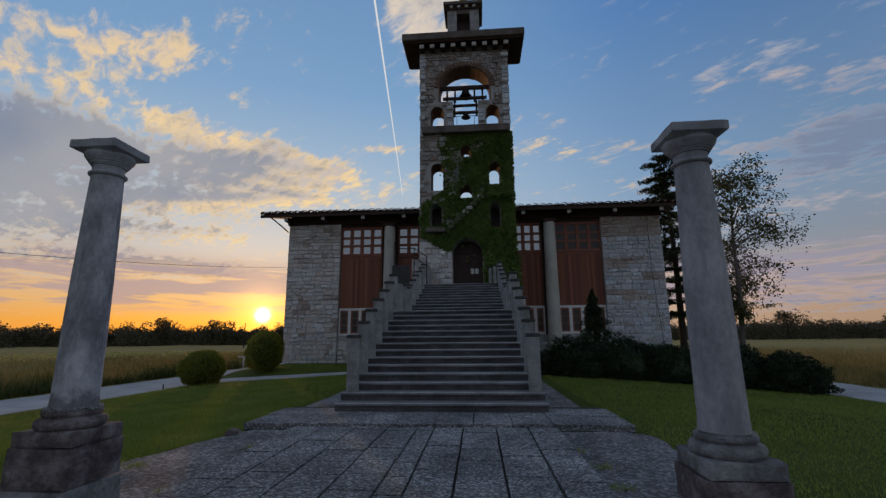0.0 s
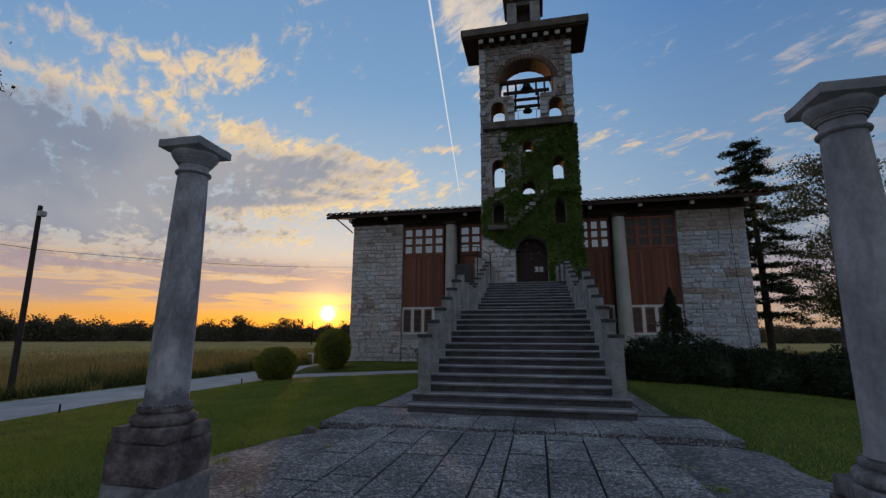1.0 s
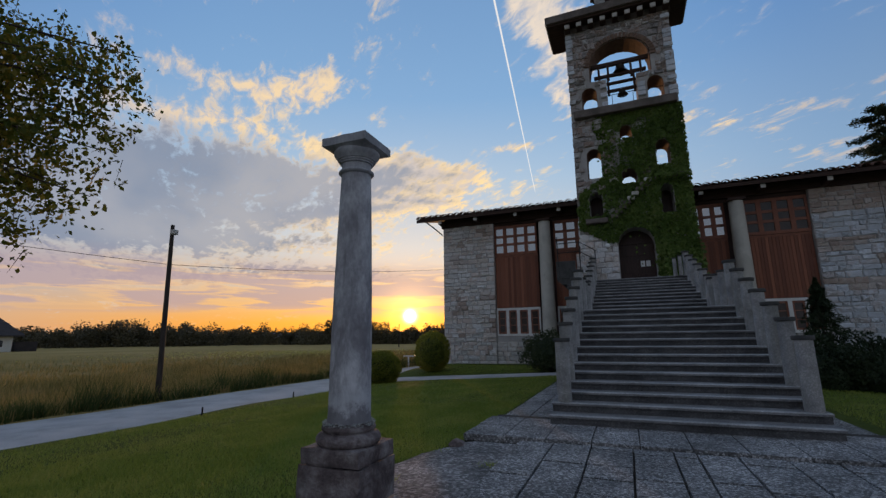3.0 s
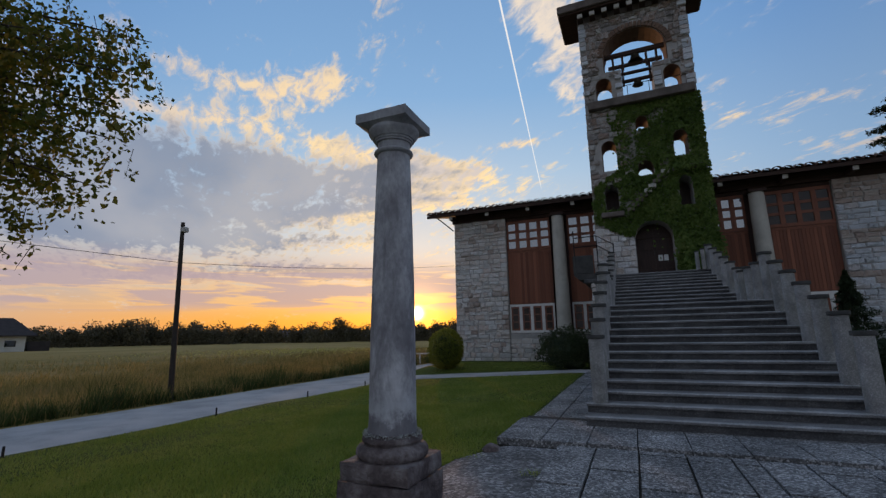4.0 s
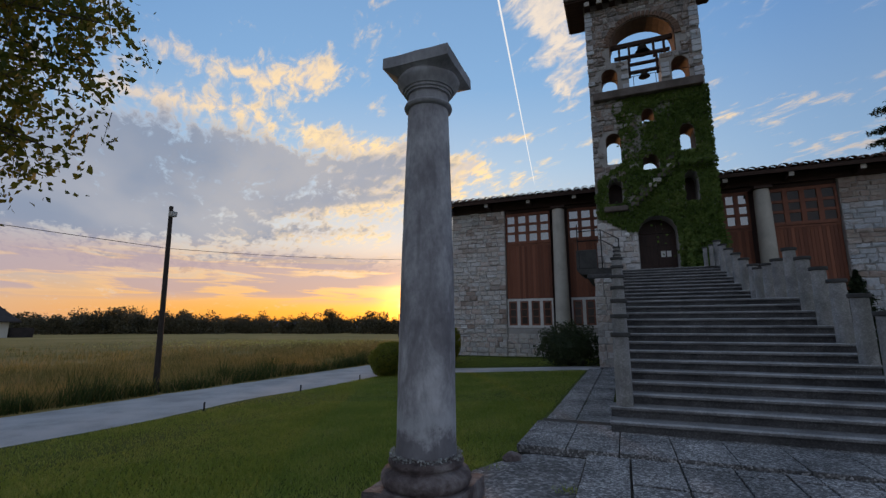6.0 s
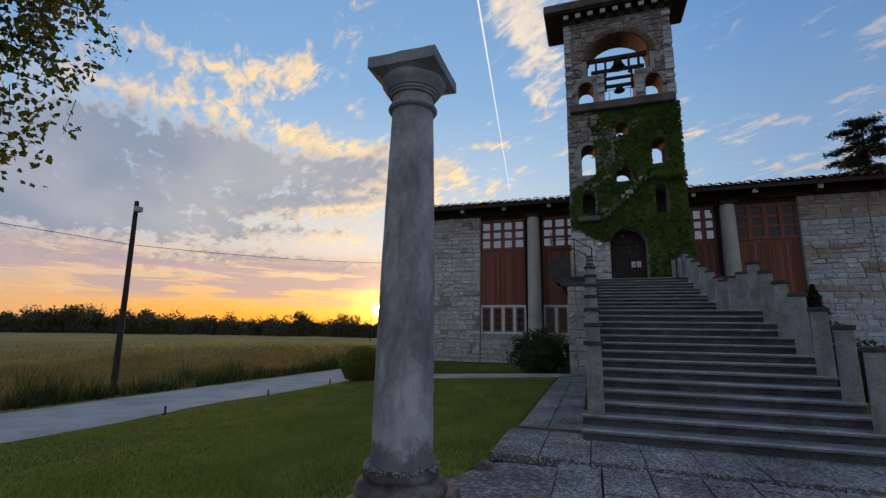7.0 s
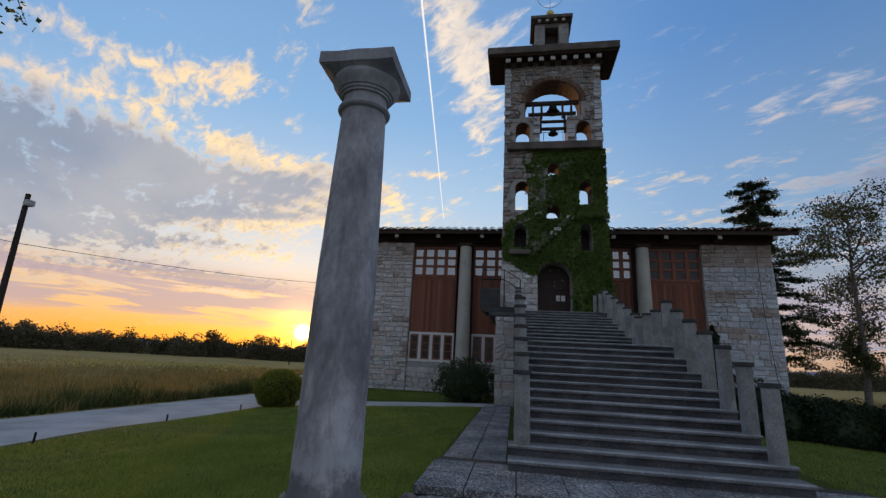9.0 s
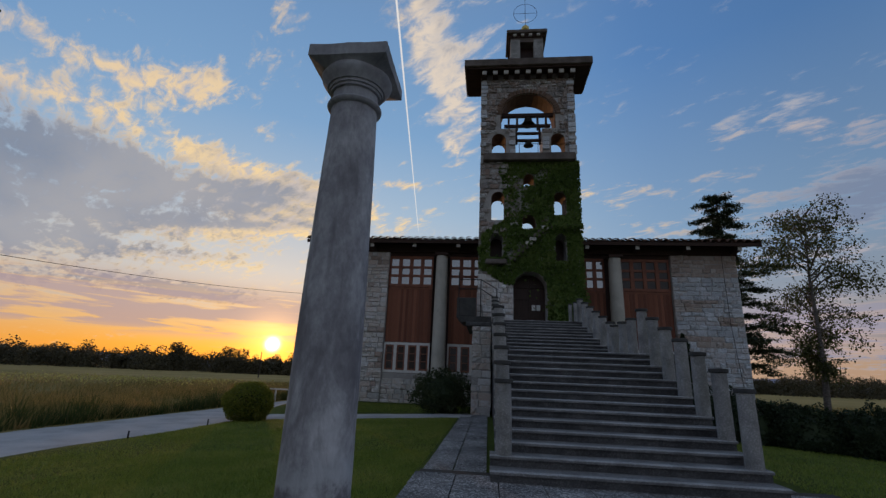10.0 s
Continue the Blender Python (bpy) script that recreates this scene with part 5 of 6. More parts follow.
    # square abacus, hollowed inwards below a thin upright edge
    levels = [(0.172, zt - 0.122), (0.176, zt - 0.112), (0.184, zt - 0.102), (0.196, zt - 0.092), (0.210, zt - 0.084), (0.224, zt - 0.078), (0.224, zt - 0.008), (0.217, zt)]
    bm = bmesh.new()
    rings = []
    per = 8
    for li, (h, zz) in enumerate(levels):
        ring = []
        for sx0, sy0, sx1, sy1 in ((-1, -1, 1, -1), (1, -1, 1, 1), (1, 1, -1, 1), (-1, 1, -1, -1)):
            for q in range(per):
                f = q / per
                px, py = h * (sx0 + (sx1 - sx0) * f), h * (sy0 + (sy1 - sy0) * f)
                blend = max(0.0, 1 - li / 3.5)
                n = math.hypot(px, py)
                k = 1 + (h * 1.06 / n - 1) * blend
                dz = -0.02 * max(0, 1 - abs(px + 0.04) / 0.10) if seed == 2 and li >= 6 and py < -0.15 else 0.0
                v = Vector((px * k, py * k, zz + dz))
                v += noise.noise_vector(v * 9 + Vector((seed, 1, 0))) * 0.004
                ring.append(bm.verts.new((cx + v.x, cy + v.y, v.z)))
        rings.append(ring)
    m = len(rings[0])
    for a, b in zip(rings, rings[1:]):
        for q in range(m):
            bm.faces.new((a[q], a[(q + 1) % m], b[(q + 1) % m], b[q]))
    bm.faces.new(rings[0][::-1])
    bm.faces.new(rings[-1])
    part("abacus", bm, M_COLUMN, c, "square hollow-sided abacus slab")


column(-3.52, 4.05, 0.0, "weathered grey stone column on a dark block pedestal", 1, M_LIMED, M_PEDESTAL)
column(1.87, 3.94, 0.14, "smooth grey stone column with a chipped abacus", 2, M_COLUMN, M_PLINTH)


# ---- posts, pole and wires along the lane ----
def stake(x, y):
    z = float(ground_z(x, y))
    s = thing("marker_stake", (x, y, z), "small dark marker stake at the lane's edge", "stake", "lane stakes")
    part("shaft", box(x - 0.018, x + 0.018, y - 0.018, y + 0.018, z - 0.1, z + 0.22, 0.004), M_IRON, s)


for yy in (5.9, 10.5, 14.3, 18.0):
    stake(-12.75, yy)

pole = thing("utility_pole", (-17.57, 12.64, -0.75), "dark leaning wooden pole with a small floodlight", "utility pole")
part("pole", tube([(-17.57, 12.64, -1.0), (-18.0, 12.87, 2.6), (-18.50, 13.14, 6.15)], [0.105, 0.09, 0.075], 12), M_POLE, pole, "", True)
head = part("floodlight", box(-18.42, -18.18, 12.98, 13.2, 5.72, 5.92, 0.02), M_PALE_END, pole, "small pale floodlight")
part("bracket", tube([(-18.46, 13.1, 5.82), (-18.35, 13.1, 5.78)], 0.03), M_IRON, head)


def wire(a, b, sag, r=0.014):
    w = thing("overhead_wire", a, "thin sagging overhead wire", "wire", "overhead wires")
    pts = []
    for i in range(25):
        t = i / 24
        p = Vector(a).lerp(Vector(b), t)
        p.z -= sag * 4 * t * (1 - t)
        pts.append(p)
    part("strand", tube(pts, r, 5), M_IRON, w)


wire((-18.26, 13.0, 4.46), (-12.95, 29.3, 6.15), 0.22, 0.010)
wire((-18.26, 13.0, 4.46), (-20.2, -24.0, 4.9), 0.35, 0.010)
farp = thing("utility_pole", (-62, 116, -1.2), "distant thin wooden pole in the meadow", "utility pole")
part("pole", tube([(-62, 116, -1.4), (-62, 116, 5.6)], [0.14, 0.1], 8), M_POLE, farp)
sign = thing("bench_board", (13.2, 18.9, -0.6), "dark board on a post by the hedge", "board")
part("board", box(12.0, 13.1, 19.2, 19.5, 0.42, 0.50, 0.01), M_IRON, sign)
part("post", box(12.5, 12.6, 19.3, 19.4, -0.8, 0.42), M_IRON, sign)
bar = thing("barrier", (-17.6, 33.0, -0.7), "low white barrier rail by the lane", "barrier")
part("rail", box(-17.9, -13.4, 33.0, 33.06, 0.02, 0.12), M_PALEFRAME, bar)
for xx in (-17.5, -15.6, -13.8):
    part("post", box(xx - 0.05, xx + 0.05, 33.061, 33.14, -0.85, 0.1), M_PALEFRAME, bar)


# ---- bushes and hedge ----
def clump(centre, radii, n, rough=0.25, seed=0):
    """Points through the outer shell of a lumpy mound."""
    d = RNG.normal(size=(n, 3))
    d /= np.linalg.norm(d, axis=1, keepdims=True)
    lump = np.array([noise.noise(Vector(v) * 2.3 + Vector((seed, 0, 0))) + 0.5 * noise.noise(Vector(v) * 5.5 + Vector((0, seed, 0))) for v in d])
    r = (1 + rough * lump) * RNG.uniform(0.72, 1.03, n) ** 0.6
    return np.asarray(centre) + d * np.asarray(radii) * r[:, None]


def bush(name, x, y, radii, lift, material, n, size, label, category, seed, rough=0.2):
    z = float(ground_z(x, y))
    b = thing(name, (x, y, z), label, category)
    part("stem", tube([(x, y, z - 0.1), (x, y, z + lift)], [0.09, 0.05], 7), M_BARK, b)
    # solid core in dark hedge colour stands for the shade between the leaves
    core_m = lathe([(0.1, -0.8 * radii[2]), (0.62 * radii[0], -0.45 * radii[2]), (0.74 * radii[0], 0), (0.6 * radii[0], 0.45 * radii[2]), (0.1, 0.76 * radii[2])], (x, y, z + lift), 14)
    part("heart", core_m, M_HEDGE, b, "dense heart, inner shade put into its dark leaf colour")
    pts = clump((x, y, z + lift), radii, n, rough, seed)
    pts = pts[pts[:, 2] > z + 0.02]
    under(new("foliage", leaf_mesh("foliage", pts, size, material, slim=0.6)), b)
    return b


bush("round_bush", -12.25, 19.75, (0.95, 0.95, 0.80), 0.70, M_BOX, 15000, 0.065, "clipped round green bush at the path corner", "bush", 1, 0.12)
bush("round_bush", -11.3, 23.6, (0.98, 0.98, 1.10), 1.05, M_BOX, 15000, 0.065, "clipped egg-shaped green bush by the church corner", "bush", 2, 0.10)
bush("shrub", -4.75, 22.6, (1.35, 1.1, 1.0), 0.85, M_SHRUB, 8000, 0.09, "loose dark shrub against the stair wall", "shrub", 3, 0.45)
for hx, hy, rx, ry, rz, sd in ((3.9, 19.0, 1.5, 1.2, 1.15, 1), (5.9, 19.3, 1.6, 1.3, 1.25, 2), (7.8, 18.9, 1.5, 1.2, 1.1, 3), (9.5, 18.2, 1.5, 1.3, 1.15, 4), (10.9, 17.4, 1.2, 1.1, 0.95, 5)):
    bush("hedge_bush", hx, hy, (rx, ry, rz), 0.35, M_HEDGE, 15000, 0.09, "dark spreading evergreen hedge bush on the lawn", "hedge", 10 + sd, 0.35)


def conifer(x, y, h, w, label):
    z = float(ground_z(x, y))
    t = thing("small_conifer", (x, y, z), label, "tree")
    part("trunk", tube([(x, y, z - 0.1), (x, y, z + h * 0.9)], [0.08, 0.02], 7), M_BARK, t)
    n = 7000
    u = RNG.uniform(0, 1, n) ** 0.8
    a = RNG.uniform(0, 2 * np.pi, n)
    lump = 0.65 + 0.35 * np.sin(a * 4 + u * 23) * np.cos(u * 31 + a) + RNG.normal(0, 0.14, n)
    rad = w * (1 - u) ** 0.85 * (lump * (0.85 + 0.2 * np.sin(u * 44))) * RNG.uniform(0.35, 1, n) ** 0.5
    p = np.stack([x + rad * np.cos(a), y + rad * np.sin(a), z + 0.15 + u * h - rad * 0.15], 1)
    under(new("crown", leaf_mesh("crown", p, 0.15, M_HEDGE, slim=0.25, droop=-0.6)), t)


conifer(5.5, 21.9, 3.7, 1.7, "small dark pointed conifer beside the stairs")


# ---- trees ----
def build_pine(x, y, h):
    z = float(ground_z(x, y))
    t = thing("pine_tree", (x, y, z), "tall dark pine with layered drooping boughs", "tree")
    part("trunk", tube([(x, y, z - 0.3), (x + 0.1, y, z + h * 0.4), (x, y, z + h * 0.8), (x, y, z + h)], [0.34, 0.27, 0.15, 0.04], 10), M_BARK, t)
    limbs, pts = bmesh.new(), []
    r = random.Random(8)
    for k in range(62):
        level = k // 4
        f = 0.20 + 0.78 * (level + r.uniform(-0.12, 0.12)) / 15
        zz = z + h * f
        a = 1.57 * (k % 4) + level * 0.9 + r.uniform(-0.4, 0.4)
        length = (6.7 * (1 - f) ** 0.6 + 1.1) * r.uniform(0.55, 1.1)
        if r.random() < 0.18:
            length *= 0.5
        p0 = Vector((x, y, zz))
        tip = p0 + Vector((math.cos(a) * length, math.sin(a) * length, 0.12 * length - 0.35 * length * (1 - f)))
        mid = p0.lerp(tip, 0.5) + Vector((0, 0, 0.10 * length))
        tube([p0, mid, tip], [0.07 * (1.2 - f), 0.045 * (1.2 - f), 0.012], 5, limbs)
        for j in range(int(14 + 15 * length)):
            s = r.uniform(0.25, 1.0)
            c = p0.lerp(mid, s * 2) if s < 0.5 else mid.lerp(tip, s * 2 - 1)
            c = c + Vector((r.gauss(0, 0.22 * length * 0.5), r.gauss(0, 0.22 * length * 0.5), r.gauss(0.02, 0.07)))
            m = 9
            off = RNG.normal(size=(m, 3)) * np.array([0.24, 0.24, 0.07])
            pts.append(np.array(c) + off)
    part("branchwork", limbs, M_BARK, t)
    under(new("crown", leaf_mesh("crown", np.concatenate(pts), 0.34, M_PINE, slim=0.3, flat=(0, 0, 1))), t)


build_pine(20.0, 46.1, 21.0)


def build_birch(x, y, h, label, spread, leaf, n_limb, per, seed, material, lean=(0, 0), fork=0.3, hang=0.5, sparse=1.0):
    z = float(ground_z(x, y))
    t = thing("birch_tree", (x, y, z), label, "tree")
    r = random.Random(seed)
    top = Vector((x + lean[0], y + lean[1], z + h))
    base = Vector((x, y, z - 0.2))
    part("trunk", tube([base, base.lerp(top, 0.3) + Vector((0.1, 0, 0)), base.lerp(top, 0.65) - Vector((0.1, 0, 0)), top], [0.015 * h, 0.011 * h, 0.006 * h, 0.0015 * h], 9), M_BIRCHBARK, t)
    limbs, pts = bmesh.new(), []
    for k in range(n_limb):
        f = fork + (0.98 - fork) * (k + r.random()) / n_limb
        p0 = base.lerp(top, f)
        a = r.uniform(0, 2 * math.pi)
        length = spread * (0.35 + 0.9 * math.sin(math.pi * min(1, (1 - f) * 1.25 + 0.12))) * r.uniform(0.6, 1.1)
        d = Vector((math.cos(a), math.sin(a), r.uniform(0.45, 0.9))).normalized()
        mid = p0 + d * length * 0.6
        tip = mid + Vector((math.cos(a) * length * 0.45, math.sin(a) * length * 0.45, -hang * length * r.uniform(0.1, 0.7)))
        tube([p0, p0.lerp(mid, 0.5) + Vector((0, 0, 0.05 * length)), mid, tip], [0.0045 * h, 0.003 * h, 0.0016 * h, 0.0006 * h], 5, limbs)
        for j in range(int(per * sparse)):
            s = r.uniform(0.25, 1)
            c = p0.lerp(mid, s / 0.6) if s < 0.6 else mid.lerp(tip, (s - 0.6) / 0.4)
            c = c + Vector((r.gauss(0, 0.14 * length), r.gauss(0, 0.14 * length), 0))
            drop = r.uniform(0.2, 1.0) * hang * 0.45 * spread
            end = c + Vector((r.gauss(0, 0.1), r.gauss(0, 0.1), -drop))
            if j % 3 == 0:
                tube([c, end], [0.008, 0.003], 4, limbs)
            m = max(4, int(drop / leaf * 2.4))
            q = RNG.uniform(0, 1, (m, 1))
            pts.append(np.array(c) * (1 - q) + np.array(end) * q + RNG.normal(0, leaf * 1.1, (m, 3)))
    part("branchwork", limbs, M_BIRCHBARK, t)
    under(new("crown", leaf_mesh("crown", np.concatenate(pts), leaf, material, slim=0.7, droop=1.2)), t)


build_birch(18.3, 33.4, 14.4, "slender birch with thin hanging twigs behind the hedge", 3.7, 0.16, 40, 30, 5, M_THINLEAF, (0.9, 0), 0.24, 0.70)


def build_near_tree():
    """Leafy boughs of a tree by the lawn that reach into view."""
    t = thing("broadleaf_tree", (-11.8, 2.4, -0.6), "leafy tree with yellowing drooping boughs over the lawn", "tree")
    base = Vector((-11.8, 2.4, -0.8))
    part("trunk", tube([base, base + Vector((0.1, 0.1, 3.2)), base + Vector((0.0, 0.2, 6.5)), base + Vector((0.2, 0.2, 10))], [0.26, 0.20, 0.13, 0.04], 12), M_BIRCHBARK, t)
    limbs, pts = bmesh.new(), []
    r = random.Random(12)
    tips = [(-7.3, 4.4, 4.9), (-7.5, 4.3, 4.0), (-7.6, 4.3, 3.35), (-8.2, 4.3, 3.6), (-8.6, 4.0, 3.0), (-7.9, 3.6, 5.2), (-8.3, 4.6, 5.6), (-9.0, 4.4, 4.4), (-8.5, 3.2, 4.2), (-9.2, 3.6, 3.3), (-9.2, 4.2, 2.6), (-8.9, 4.4, 3.7), (-9.3, 4.9, 6.4), (-9.6, 4.2, 5.3), (-8.0, 4.0, 4.4), (-7.8, 4.5, 4.6), (-10.2, 4.8, 4.6), (-10.0, 3.4, 2.9), (-7.75, 4.6, 5.3), (-7.9, 4.9, 5.9)]
    for k in range(26):
        a = r.uniform(0, 2 * math.pi)
        tips.append((-11.8 + 3.4 * math.cos(a), 2.4 + 3.0 * math.sin(a) - 1.0, r.uniform(3.8, 9.0)))
    tips = [(a - 0.32 if a > -10 else a, b, c) for a, b, c in tips]
    for tx, ty, tz in tips:
        tip = Vector((tx, ty, tz))
        p0 = Vector((-11.75, 2.5, min(8.5, tz * 0.75 + 1.0)))
        mid = p0.lerp(tip, 0.55) + Vector((0, 0, 0.55))
        tube([p0, p0.lerp(mid, 0.5) + Vector((0, 0, 0.2)), mid, tip], [0.05, 0.035, 0.02, 0.006], 6, limbs)
        for j in range(44):
            s = r.uniform(0.3, 1.0)
            c = p0.lerp(mid, s / 0.55) if s < 0.55 else mid.lerp(tip, (s - 0.55) / 0.45)
            c = c + Vector((r.gauss(0, 0.21), r.gauss(0, 0.26), r.gauss(0, 0.16)))
            end = c + Vector((r.gauss(0, 0.12), r.gauss(0, 0.12), -r.uniform(0.15, 0.55)))
            if j % 2 == 0:
                tube([c, end], [0.006, 0.002], 4, limbs)
            m = r.randint(12, 22)
            q = RNG.uniform(0, 1, (m, 1))
            pts.append(np.array(c) * (1 - q) + np.array(end) * q + RNG.normal(0, 0.07, (m, 3)))
    part("branchwork", limbs, M_BARK, t)
    under(new("crown", leaf_mesh("crown", np.concatenate(pts), 0.080, M_BIRCHLEAF, slim=0.75, droop=1.0)), t)


build_near_tree()


# ---- distance ----
def build_woods():
    pts, sizes = [], []
    r = random.Random(21)
    for k in range(1500):
        # azimuth 82 to 298 is unseen, added to darken low window reflections
        az = r.uniform(-62, 82) if k < 1050 else r.uniform(82, 298)
        far = r.uniform(190, 245) if -8 < az < 180 else r.uniform(230, 330)
        hgt = r.uniform(5.6, 9.0) * (1.0 + 0.40 * noise.noise(Vector((az * 0.16, 0, 0))) + 0.34 * noise.noise(Vector((az * 0.7, 5, 0))))
        if az < -8 or az > 180:
            hgt *= 1.15
        if r.random() < 0.06:
            hgt *= 1.3
        w = hgt * r.uniform(0.40, 0.62)
        a = radians(az)
        x, y = -far * math.sin(a), far * math.cos(a)
        foot = float(ground_z(x, y)) - 0.3
        hgt *= 0.90
        c = np.array([x, y, foot + hgt * 0.52])
        m = 330 if k < 1050 else 40
        d = RNG.normal(size=(m, 3))
        d /= np.linalg.norm(d, axis=1, keepdims=True)
        pts.append(c + d * np.array([w * 0.62, w * 0.62, hgt * 0.5]) * RNG.uniform(0.45, 1.05, (m, 1)))
        low = RNG.uniform(-1, 1, (70, 3)) * np.array([w * 1.1, w * 1.1, hgt * 0.16]) + np.array([x, y, foot + hgt * 0.17])
        pts.append(low)
    me = leaf_mesh("woods", np.concatenate(pts), 0.62, M_WOODS, slim=0.9)
    tagged(new("far_woods", me), "dark belt of broadleaf woods along the horizon, its unseen rear added", "woods", kind="stuff")
    for az, hgt, far, sd in ((36.5, 10.8, 205, 3), (31.0, 10.0, 205, 4), (58.0, 10.2, 200, 5), (-33.0, 12.0, 240, 6)):
        a = radians(az)
        x, y = -far * math.sin(a), far * math.cos(a)
        t = thing("field_tree", (x, y, -1.2), "dark broad tree standing proud of the far woods", "tree", "field trees")
        part("trunk", tube([(x, y, -1.4), (x, y, hgt * 0.55)], [0.4, 0.2], 7), M_BARK, t)
        p = np.concatenate([clump((x + RNG.normal(0, 3.0), y, hgt * RNG.uniform(0.35, 0.85)), (2.2, 2.2, 1.5), 120, 0.5, sd + q) for q in range(11)])
        under(new("crown", leaf_mesh("crown", p, 0.6, M_WOODS, slim=0.7)), t)


build_woods()


def hill(name, az0, az1, far, height, seed, label):
    bm = bmesh.new()
    n = 60
    low, top, back = [], [], []
    for i in range(n + 1):
        a = radians(az0 + (az1 - az0) * i / n)
        h = height * (0.55 + 0.45 * noise.noise(Vector((i * 0.13, seed, 0)))) * min(1, i / 6, (n - i) / 6) + 1
        d = Vector((-math.sin(a), math.cos(a), 0))
        low.append(bm.verts.new(d * far + Vector((0, 0, -3))))
        top.append(bm.verts.new(d * (far + height * 3) + Vector((0, 0, h))))
        back.append(bm.verts.new(d * (far + height * 6) + Vector((0, 0, -3))))
    for a, b in ((low, top), (top, back)):
        for i in range(n):
            bm.faces.new((a[i], a[i + 1], b[i + 1], b[i]))
    solid(name, bm, M_HILL, label, "hill", "structure", True)


# the violet of distance haze is put into the hills' own colour
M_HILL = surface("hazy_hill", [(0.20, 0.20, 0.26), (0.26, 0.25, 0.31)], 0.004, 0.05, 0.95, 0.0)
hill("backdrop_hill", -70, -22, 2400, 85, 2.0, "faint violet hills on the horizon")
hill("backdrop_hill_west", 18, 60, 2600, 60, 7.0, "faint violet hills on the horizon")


def farmhouse():
    az, far = radians(71.3), 150.0
    base = Vector((-far * math.sin(az), far * math.cos(az), -1.2))
    h = thing("farmhouse", base, "cream rendered farmhouse with a dark gabled roof", "house")
    side = Vector((math.cos(az), math.sin(az), 0))
    out = Vector((-math.sin(az), math.cos(az), 0))
    m = Matrix(((side.x, out.x, 0, base.x), (side.y, out.y, 0, base.y), (0, 0, 1, base.z), (0, 0, 0, 1))) @ Matrix.Diagonal((1.35, 1.35, 1.3, 1))

    def put(name, bm, mat, parent, label=""):
        bmesh.ops.transform(bm, matrix=m, verts=bm.verts)
        return part(name, bm, mat, parent, label)
    put("wall", box(-10.5, 10.5, -4, 4, -0.2, 3.3), M_RENDER, h)
    bm = bmesh.new()
    prof = [(-5.0, 3.1), (0, 6.2), (5.0, 3.1), (5.0, 3.3), (0, 6.5), (-5.0, 3.3)]
    a, b = [bm.verts.new((-11.6, y, z)) for y, z in prof], [bm.verts.new((11.9 if abs(y) > 1 else 8.8, y, z)) for y, z in prof]
    bm.faces.new(a)
    bm.faces.new(b[::-1])
    for i in range(6):
        bm.faces.new((a[i], a[(i + 1) % 6], b[(i + 1) % 6], b[i]))
    put("roof", bm, M_ROOFDARK, h, "dark hipped roof")
    for x in (-6, -1, 4.6, 8.6):
        w = put("window", box(x - 0.7, x + 0.7, -4.06, -4.003, 1.3, 2.4), M_GLASS, h, "small dark window")
        put("sill", box(x - 0.8, x + 0.8, -4.12, -4.063, 1.2, 1.297), M_PALEFRAME, w)
    put("shed", box(11.0, 14.0, -2, 3, -0.2, 2.2), M_ROOFDARK, h, "dark lean-to shed")
    bush("garden_shrub", base.x + side.x * 1.5 - out.x * 7, base.y + side.y * 1.5 - out.y * 7, (3.0, 2.0, 1.6), 1.3, M_WOODS, 900, 0.5, "dark garden shrub before the farmhouse", "shrub", 40, 0.4)


farmhouse()


# ---- paving: slabs as single pieces ----
def slab_mesh(seed):
    r = random.Random(seed)
    bm = box(-0.5, 0.5, -0.5, 0.5, -1.0, 0.0)
    me = bpy.data.meshes.new("slab")
    for v in bm.verts:
        if v.co.z > -0.5:
            v.co.x *= 0.992
            v.co.y *= 0.992
        v.co.x += r.uniform(-0.004, 0.004)
        v.co.y += r.uniform(-0.004, 0.004)
    bmesh.ops.recalc_face_normals(bm, faces=bm.faces)
    bm.to_mesh(me)
    bm.free()
    me.materials.append(M_SLAB)
    return me


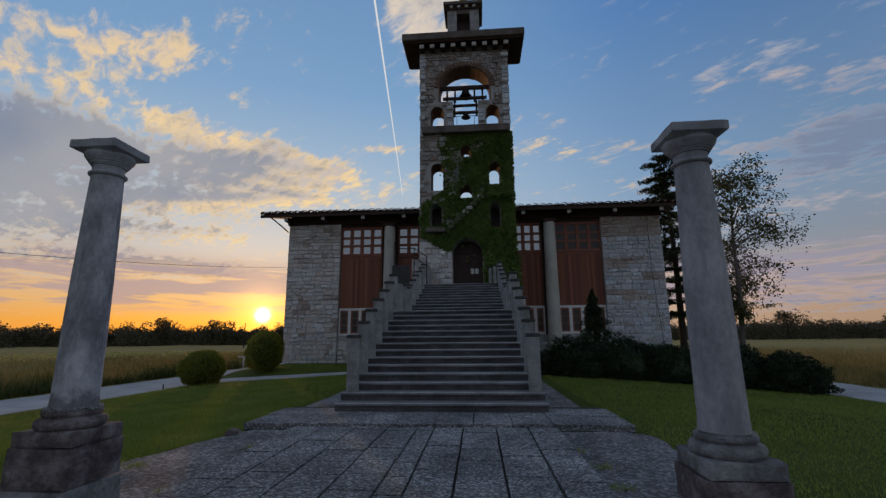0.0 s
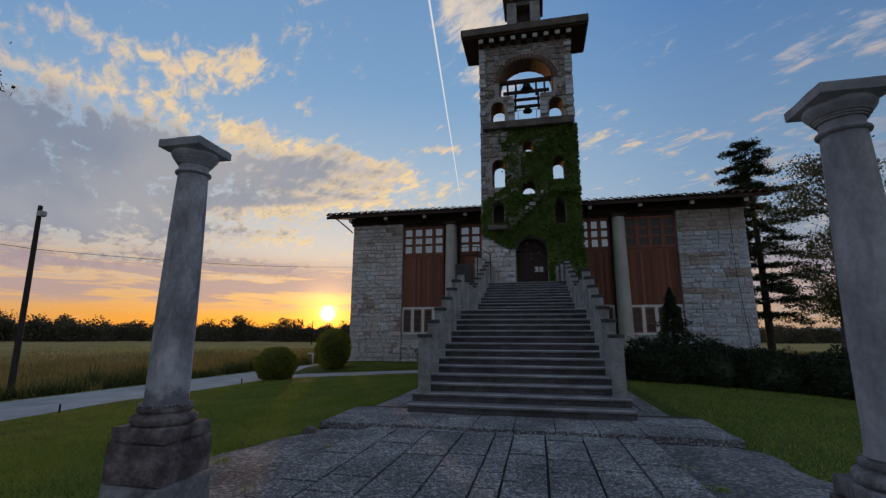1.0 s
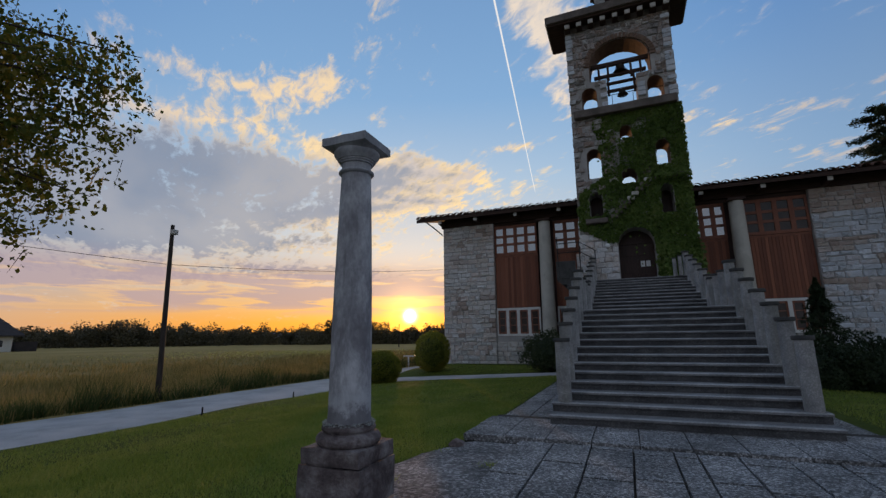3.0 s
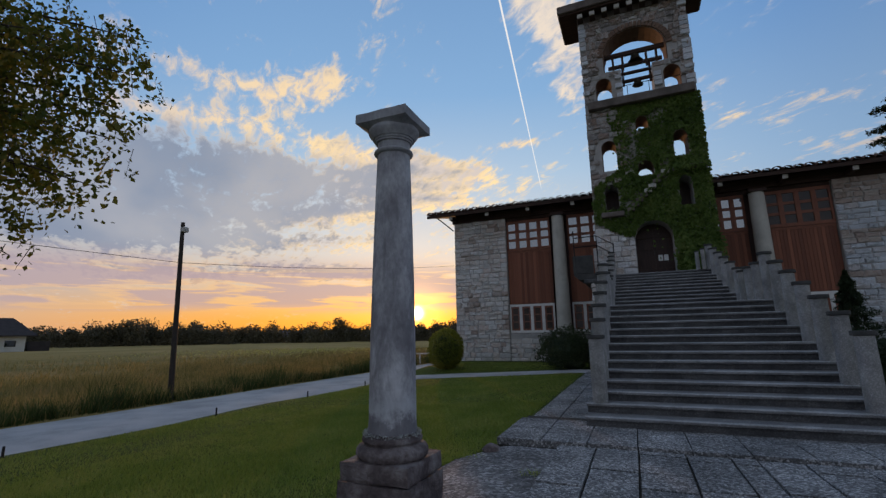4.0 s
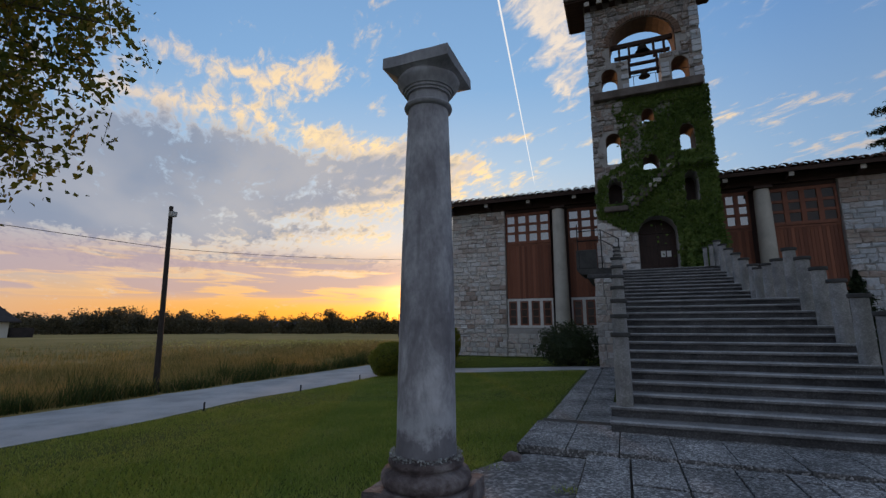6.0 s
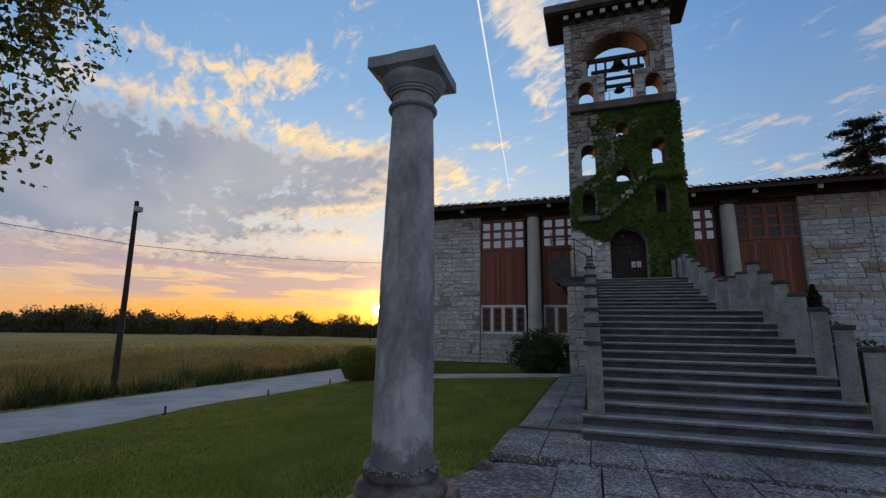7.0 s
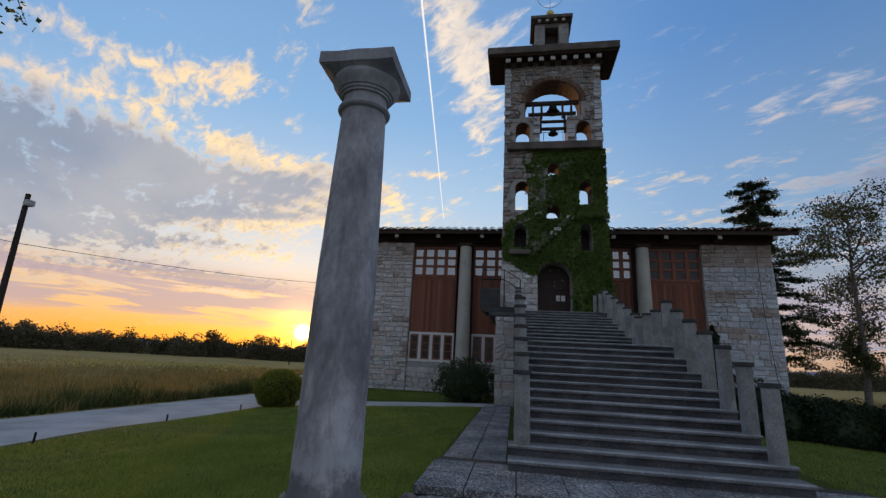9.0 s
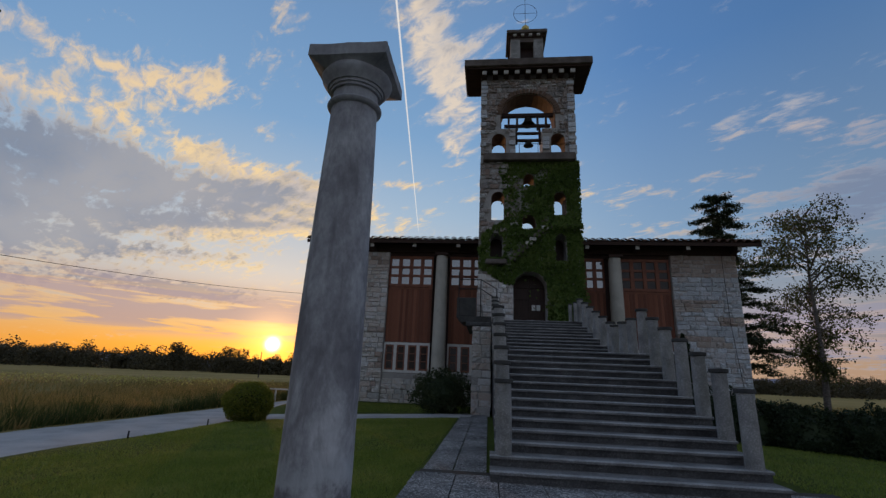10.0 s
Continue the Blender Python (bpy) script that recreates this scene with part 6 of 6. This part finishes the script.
def build_paving():
    r = random.Random(9)
    shapes = [slab_mesh(k) for k in range(5)]

    def lay(parent, x0, x1, y0, y1, z, thick, gap=0.018):
        ob = new("slab", r.choice(shapes))
        ob.matrix_basis = Matrix.Translation(((x0 + x1) / 2, (y0 + y1) / 2, z + r.uniform(-0.006, 0.004))) @ Euler((radians(r.uniform(-0.35, 0.35)), radians(r.uniform(-0.35, 0.35)), radians(r.uniform(-0.25, 0.25)))).to_matrix().to_4x4() @ Matrix.Diagonal((x1 - x0 - gap, y1 - y0 - gap, thick, 1))
        under(ob, parent)
    court = solid("pavement", box(-2.94, 1.24, -7.0, 7.53, -0.30, -0.078), M_JOINT, "large exposed-aggregate slabs with grassy joints before the stairs", "pavement", "structure")
    cols = [-2.93, -2.44, -1.93, -1.41, -0.94, -0.68, -0.23, 0.27, 0.76, 1.22]
    for i in range(9):
        y = 7.53 - r.uniform(0.15, 0.5)
        lay(court, cols[i], cols[i + 1], y, 7.53, -0.036, 0.08, 0.022)
        while y > -6.5:
            d = r.choice((0.50, 0.52, 0.55, 0.78, 0.98))
            lay(court, cols[i], cols[i + 1], y - d, y, -0.036, 0.08, r.choice((0.018, 0.024, 0.030)))
            y -= d
    apron = solid("pavement_apron", box(-3.78, 2.36, 7.57, 9.62, -0.30, -0.045), M_JOINT, "raised slab apron at the foot of the stairs", "pavement", "structure")
    ax = [-3.80, -3.18, -2.56, -1.94, -1.32, -0.70, -0.08, 0.54, 1.16, 1.78, 2.38]
    for i in range(10):
        lay(apron, ax[i], ax[i + 1], 7.55, 8.36, 0.0, 0.09, 0.012)
        lay(apron, ax[i], ax[i + 1], 8.36, 9.16, 0.0, 0.09, 0.012)
    for name, xs in (("pavement_west", (-3.82, -3.30, -2.72)), ("pavement_east", (1.36, 1.76, 2.16))):
        pv = solid(name, box(xs[0] + 0.02, xs[2] - 0.02, 9.64, 22.5, -0.4, -0.175), M_JOINT, "narrow slab path beside the staircase", "pavement", "structure")
        y = 9.66
        while y < 22.3:
            d = r.uniform(0.85, 1.15)
            for a, b in zip(xs, xs[1:]):
                lay(pv, a, b, y, min(22.5, y + d), -0.13, 0.08)
            y += d
    # loose kerb stone by the apron's corner
    k = thing("kerb_stone", (-3.75, 7.2, -0.15), "loose rounded kerb stone by the apron", "stone")
    bm = bmesh.new()
    bmesh.ops.create_icosphere(bm, subdivisions=2, radius=0.5)
    for v in bm.verts:
        v.co += noise.noise_vector(v.co * 3) * 0.12
    bmesh.ops.transform(bm, matrix=Matrix.Translation((-3.78, 7.22, -0.10)) @ Matrix.Diagonal((0.24, 0.20, 0.17, 1)), verts=bm.verts)
    part("rock", bm, M_PEDESTAL, k)


build_paving()


# ---- grass ----
def build_grass():
    def sprinkle(n, x0, x1, y0, y1):
        x, y = RNG.uniform(x0, x1, n), RNG.uniform(y0, y1, n)
        return x, y
    # mown lawn, denser near the forecourt
    xs, ys = [], []
    for n, x0, x1, y0, y1 in ((120000, -10.0, -3.9, 1.5, 12.0), (50000, -12.8, -3.9, 12.0, 20.2), (22000, -12.7, -10.0, 1.0, 12.0), (60000, 2.5, 11.8, 2.5, 18.5), (12000, -11.8, -4.0, 22.8, 27.4)):
        x, y = sprinkle(n, x0, x1, y0, y1)
        xs.append(x)
        ys.append(y)
    x, y = np.concatenate(xs), np.concatenate(ys)
    edge = -4.05 + 0.28 * np.sin(y * 0.9)
    ok = (x < edge - 0.02) | (x > 2.62) | (y > 7.6)
    ok &= ~((x > -3.84) & (x < 2.18) & (y < 22.6))
    ok &= ~((x > -3.84) & (x < 2.40) & (y < 9.7))
    x, y = x[ok], y[ok]
    z = ground_z(x, y)
    me = blade_mesh("lawn_grass", np.stack([x, y, z - 0.01], 1), 0.066, 0.014, M_LAWN, 0.55)
    tagged(new("lawn_grass", me), "short mown green lawn grass", "grass", kind="stuff")
    # rank grass along the lane and out in the meadow
    n = 150000
    x = -17.35 - RNG.exponential(11.0, n)
    y = RNG.uniform(0, 75, n)
    patch = np.array([noise.noise(Vector((a * 0.22, b * 0.22, 0))) for a, b in zip(x, y)])
    keep = RNG.uniform(size=n) < 0.55 + 0.6 * patch
    x, y, patch = x[keep], y[keep], patch[keep]
    h = 0.42 + 0.35 * np.clip(patch, -0.6, 1)
    me = blade_mesh("meadow_grass", np.stack([x, y, ground_z(x, y) - 0.02], 1), h, 0.045, M_MEADOW, 0.30)
    tagged(new("meadow_grass", me), "tall dry meadow grass with rusty seed heads", "grass", kind="stuff")
    # dark rank tufts on the verge
    tx, ty = -17.4 - RNG.exponential(0.5, 260), RNG.uniform(2, 60, 260)
    k = 60
    x = np.repeat(tx, k) + RNG.normal(0, 0.16, 260 * k)
    y = np.repeat(ty, k) + RNG.normal(0, 0.28, 260 * k)
    tall = np.where(RNG.uniform(size=260) < 0.20, 1.9, 1.0)
    me = blade_mesh("verge_grass", np.stack([x, y, ground_z(x, y) - 0.02], 1), np.repeat(RNG.uniform(0.18, 0.62, 260) * tall, k), 0.035, M_VERGE, 0.35)
    tagged(new("verge_grass", me), "dark green rank tufts along the lane's verge", "grass", kind="stuff")
    n = 2600
    x, y = RNG.normal(-46, 9, n), RNG.normal(52, 8, n)
    pf = np.stack([x, y, ground_z(x, y) + RNG.uniform(0.45, 0.75, n)], 1)
    tagged(new("meadow_flowers", leaf_mesh("meadow_flowers", pf, 0.16, M_FLOWER, flat=(0, 0, 1), slim=0.9)), "pale yellow flower heads in the meadow", "flowers", kind="stuff")
    n = 60000
    x = 15.7 + RNG.exponential(12.0, n)
    y = RNG.uniform(8, 80, n)
    me = blade_mesh("meadow_grass", np.stack([x, y, ground_z(x, y) - 0.02], 1), 0.5, 0.035, M_MEADOW, 0.28)
    tagged(new("meadow_grass", me), "tall dry meadow grass with rusty seed heads", "grass", kind="stuff")
    # tufts in the paving joints and along its edges
    spots = [(-2.62, 5.3), (-2.9, 4.6), (-2.2, 5.0), (1.35, 5.6), (1.2, 6.3), (-4.0, 6.8), (-3.95, 5.4), (-2.1, 3.4), (1.35, 4.9), (-3.9, 7.6), (-2.98, 6.3)]
    p = np.concatenate([np.stack([RNG.normal(sx, 0.09, 90), RNG.normal(sy, 0.05, 90), np.full(90, -0.09)], 1) for sx, sy in spots])
    tagged(new("grass_tuft", blade_mesh("grass_tuft", p, 0.055, 0.008, M_LAWN, 0.6)), "small green grass tufts in the gravel and joints", "grass tuft", kind="stuff")


build_grass()
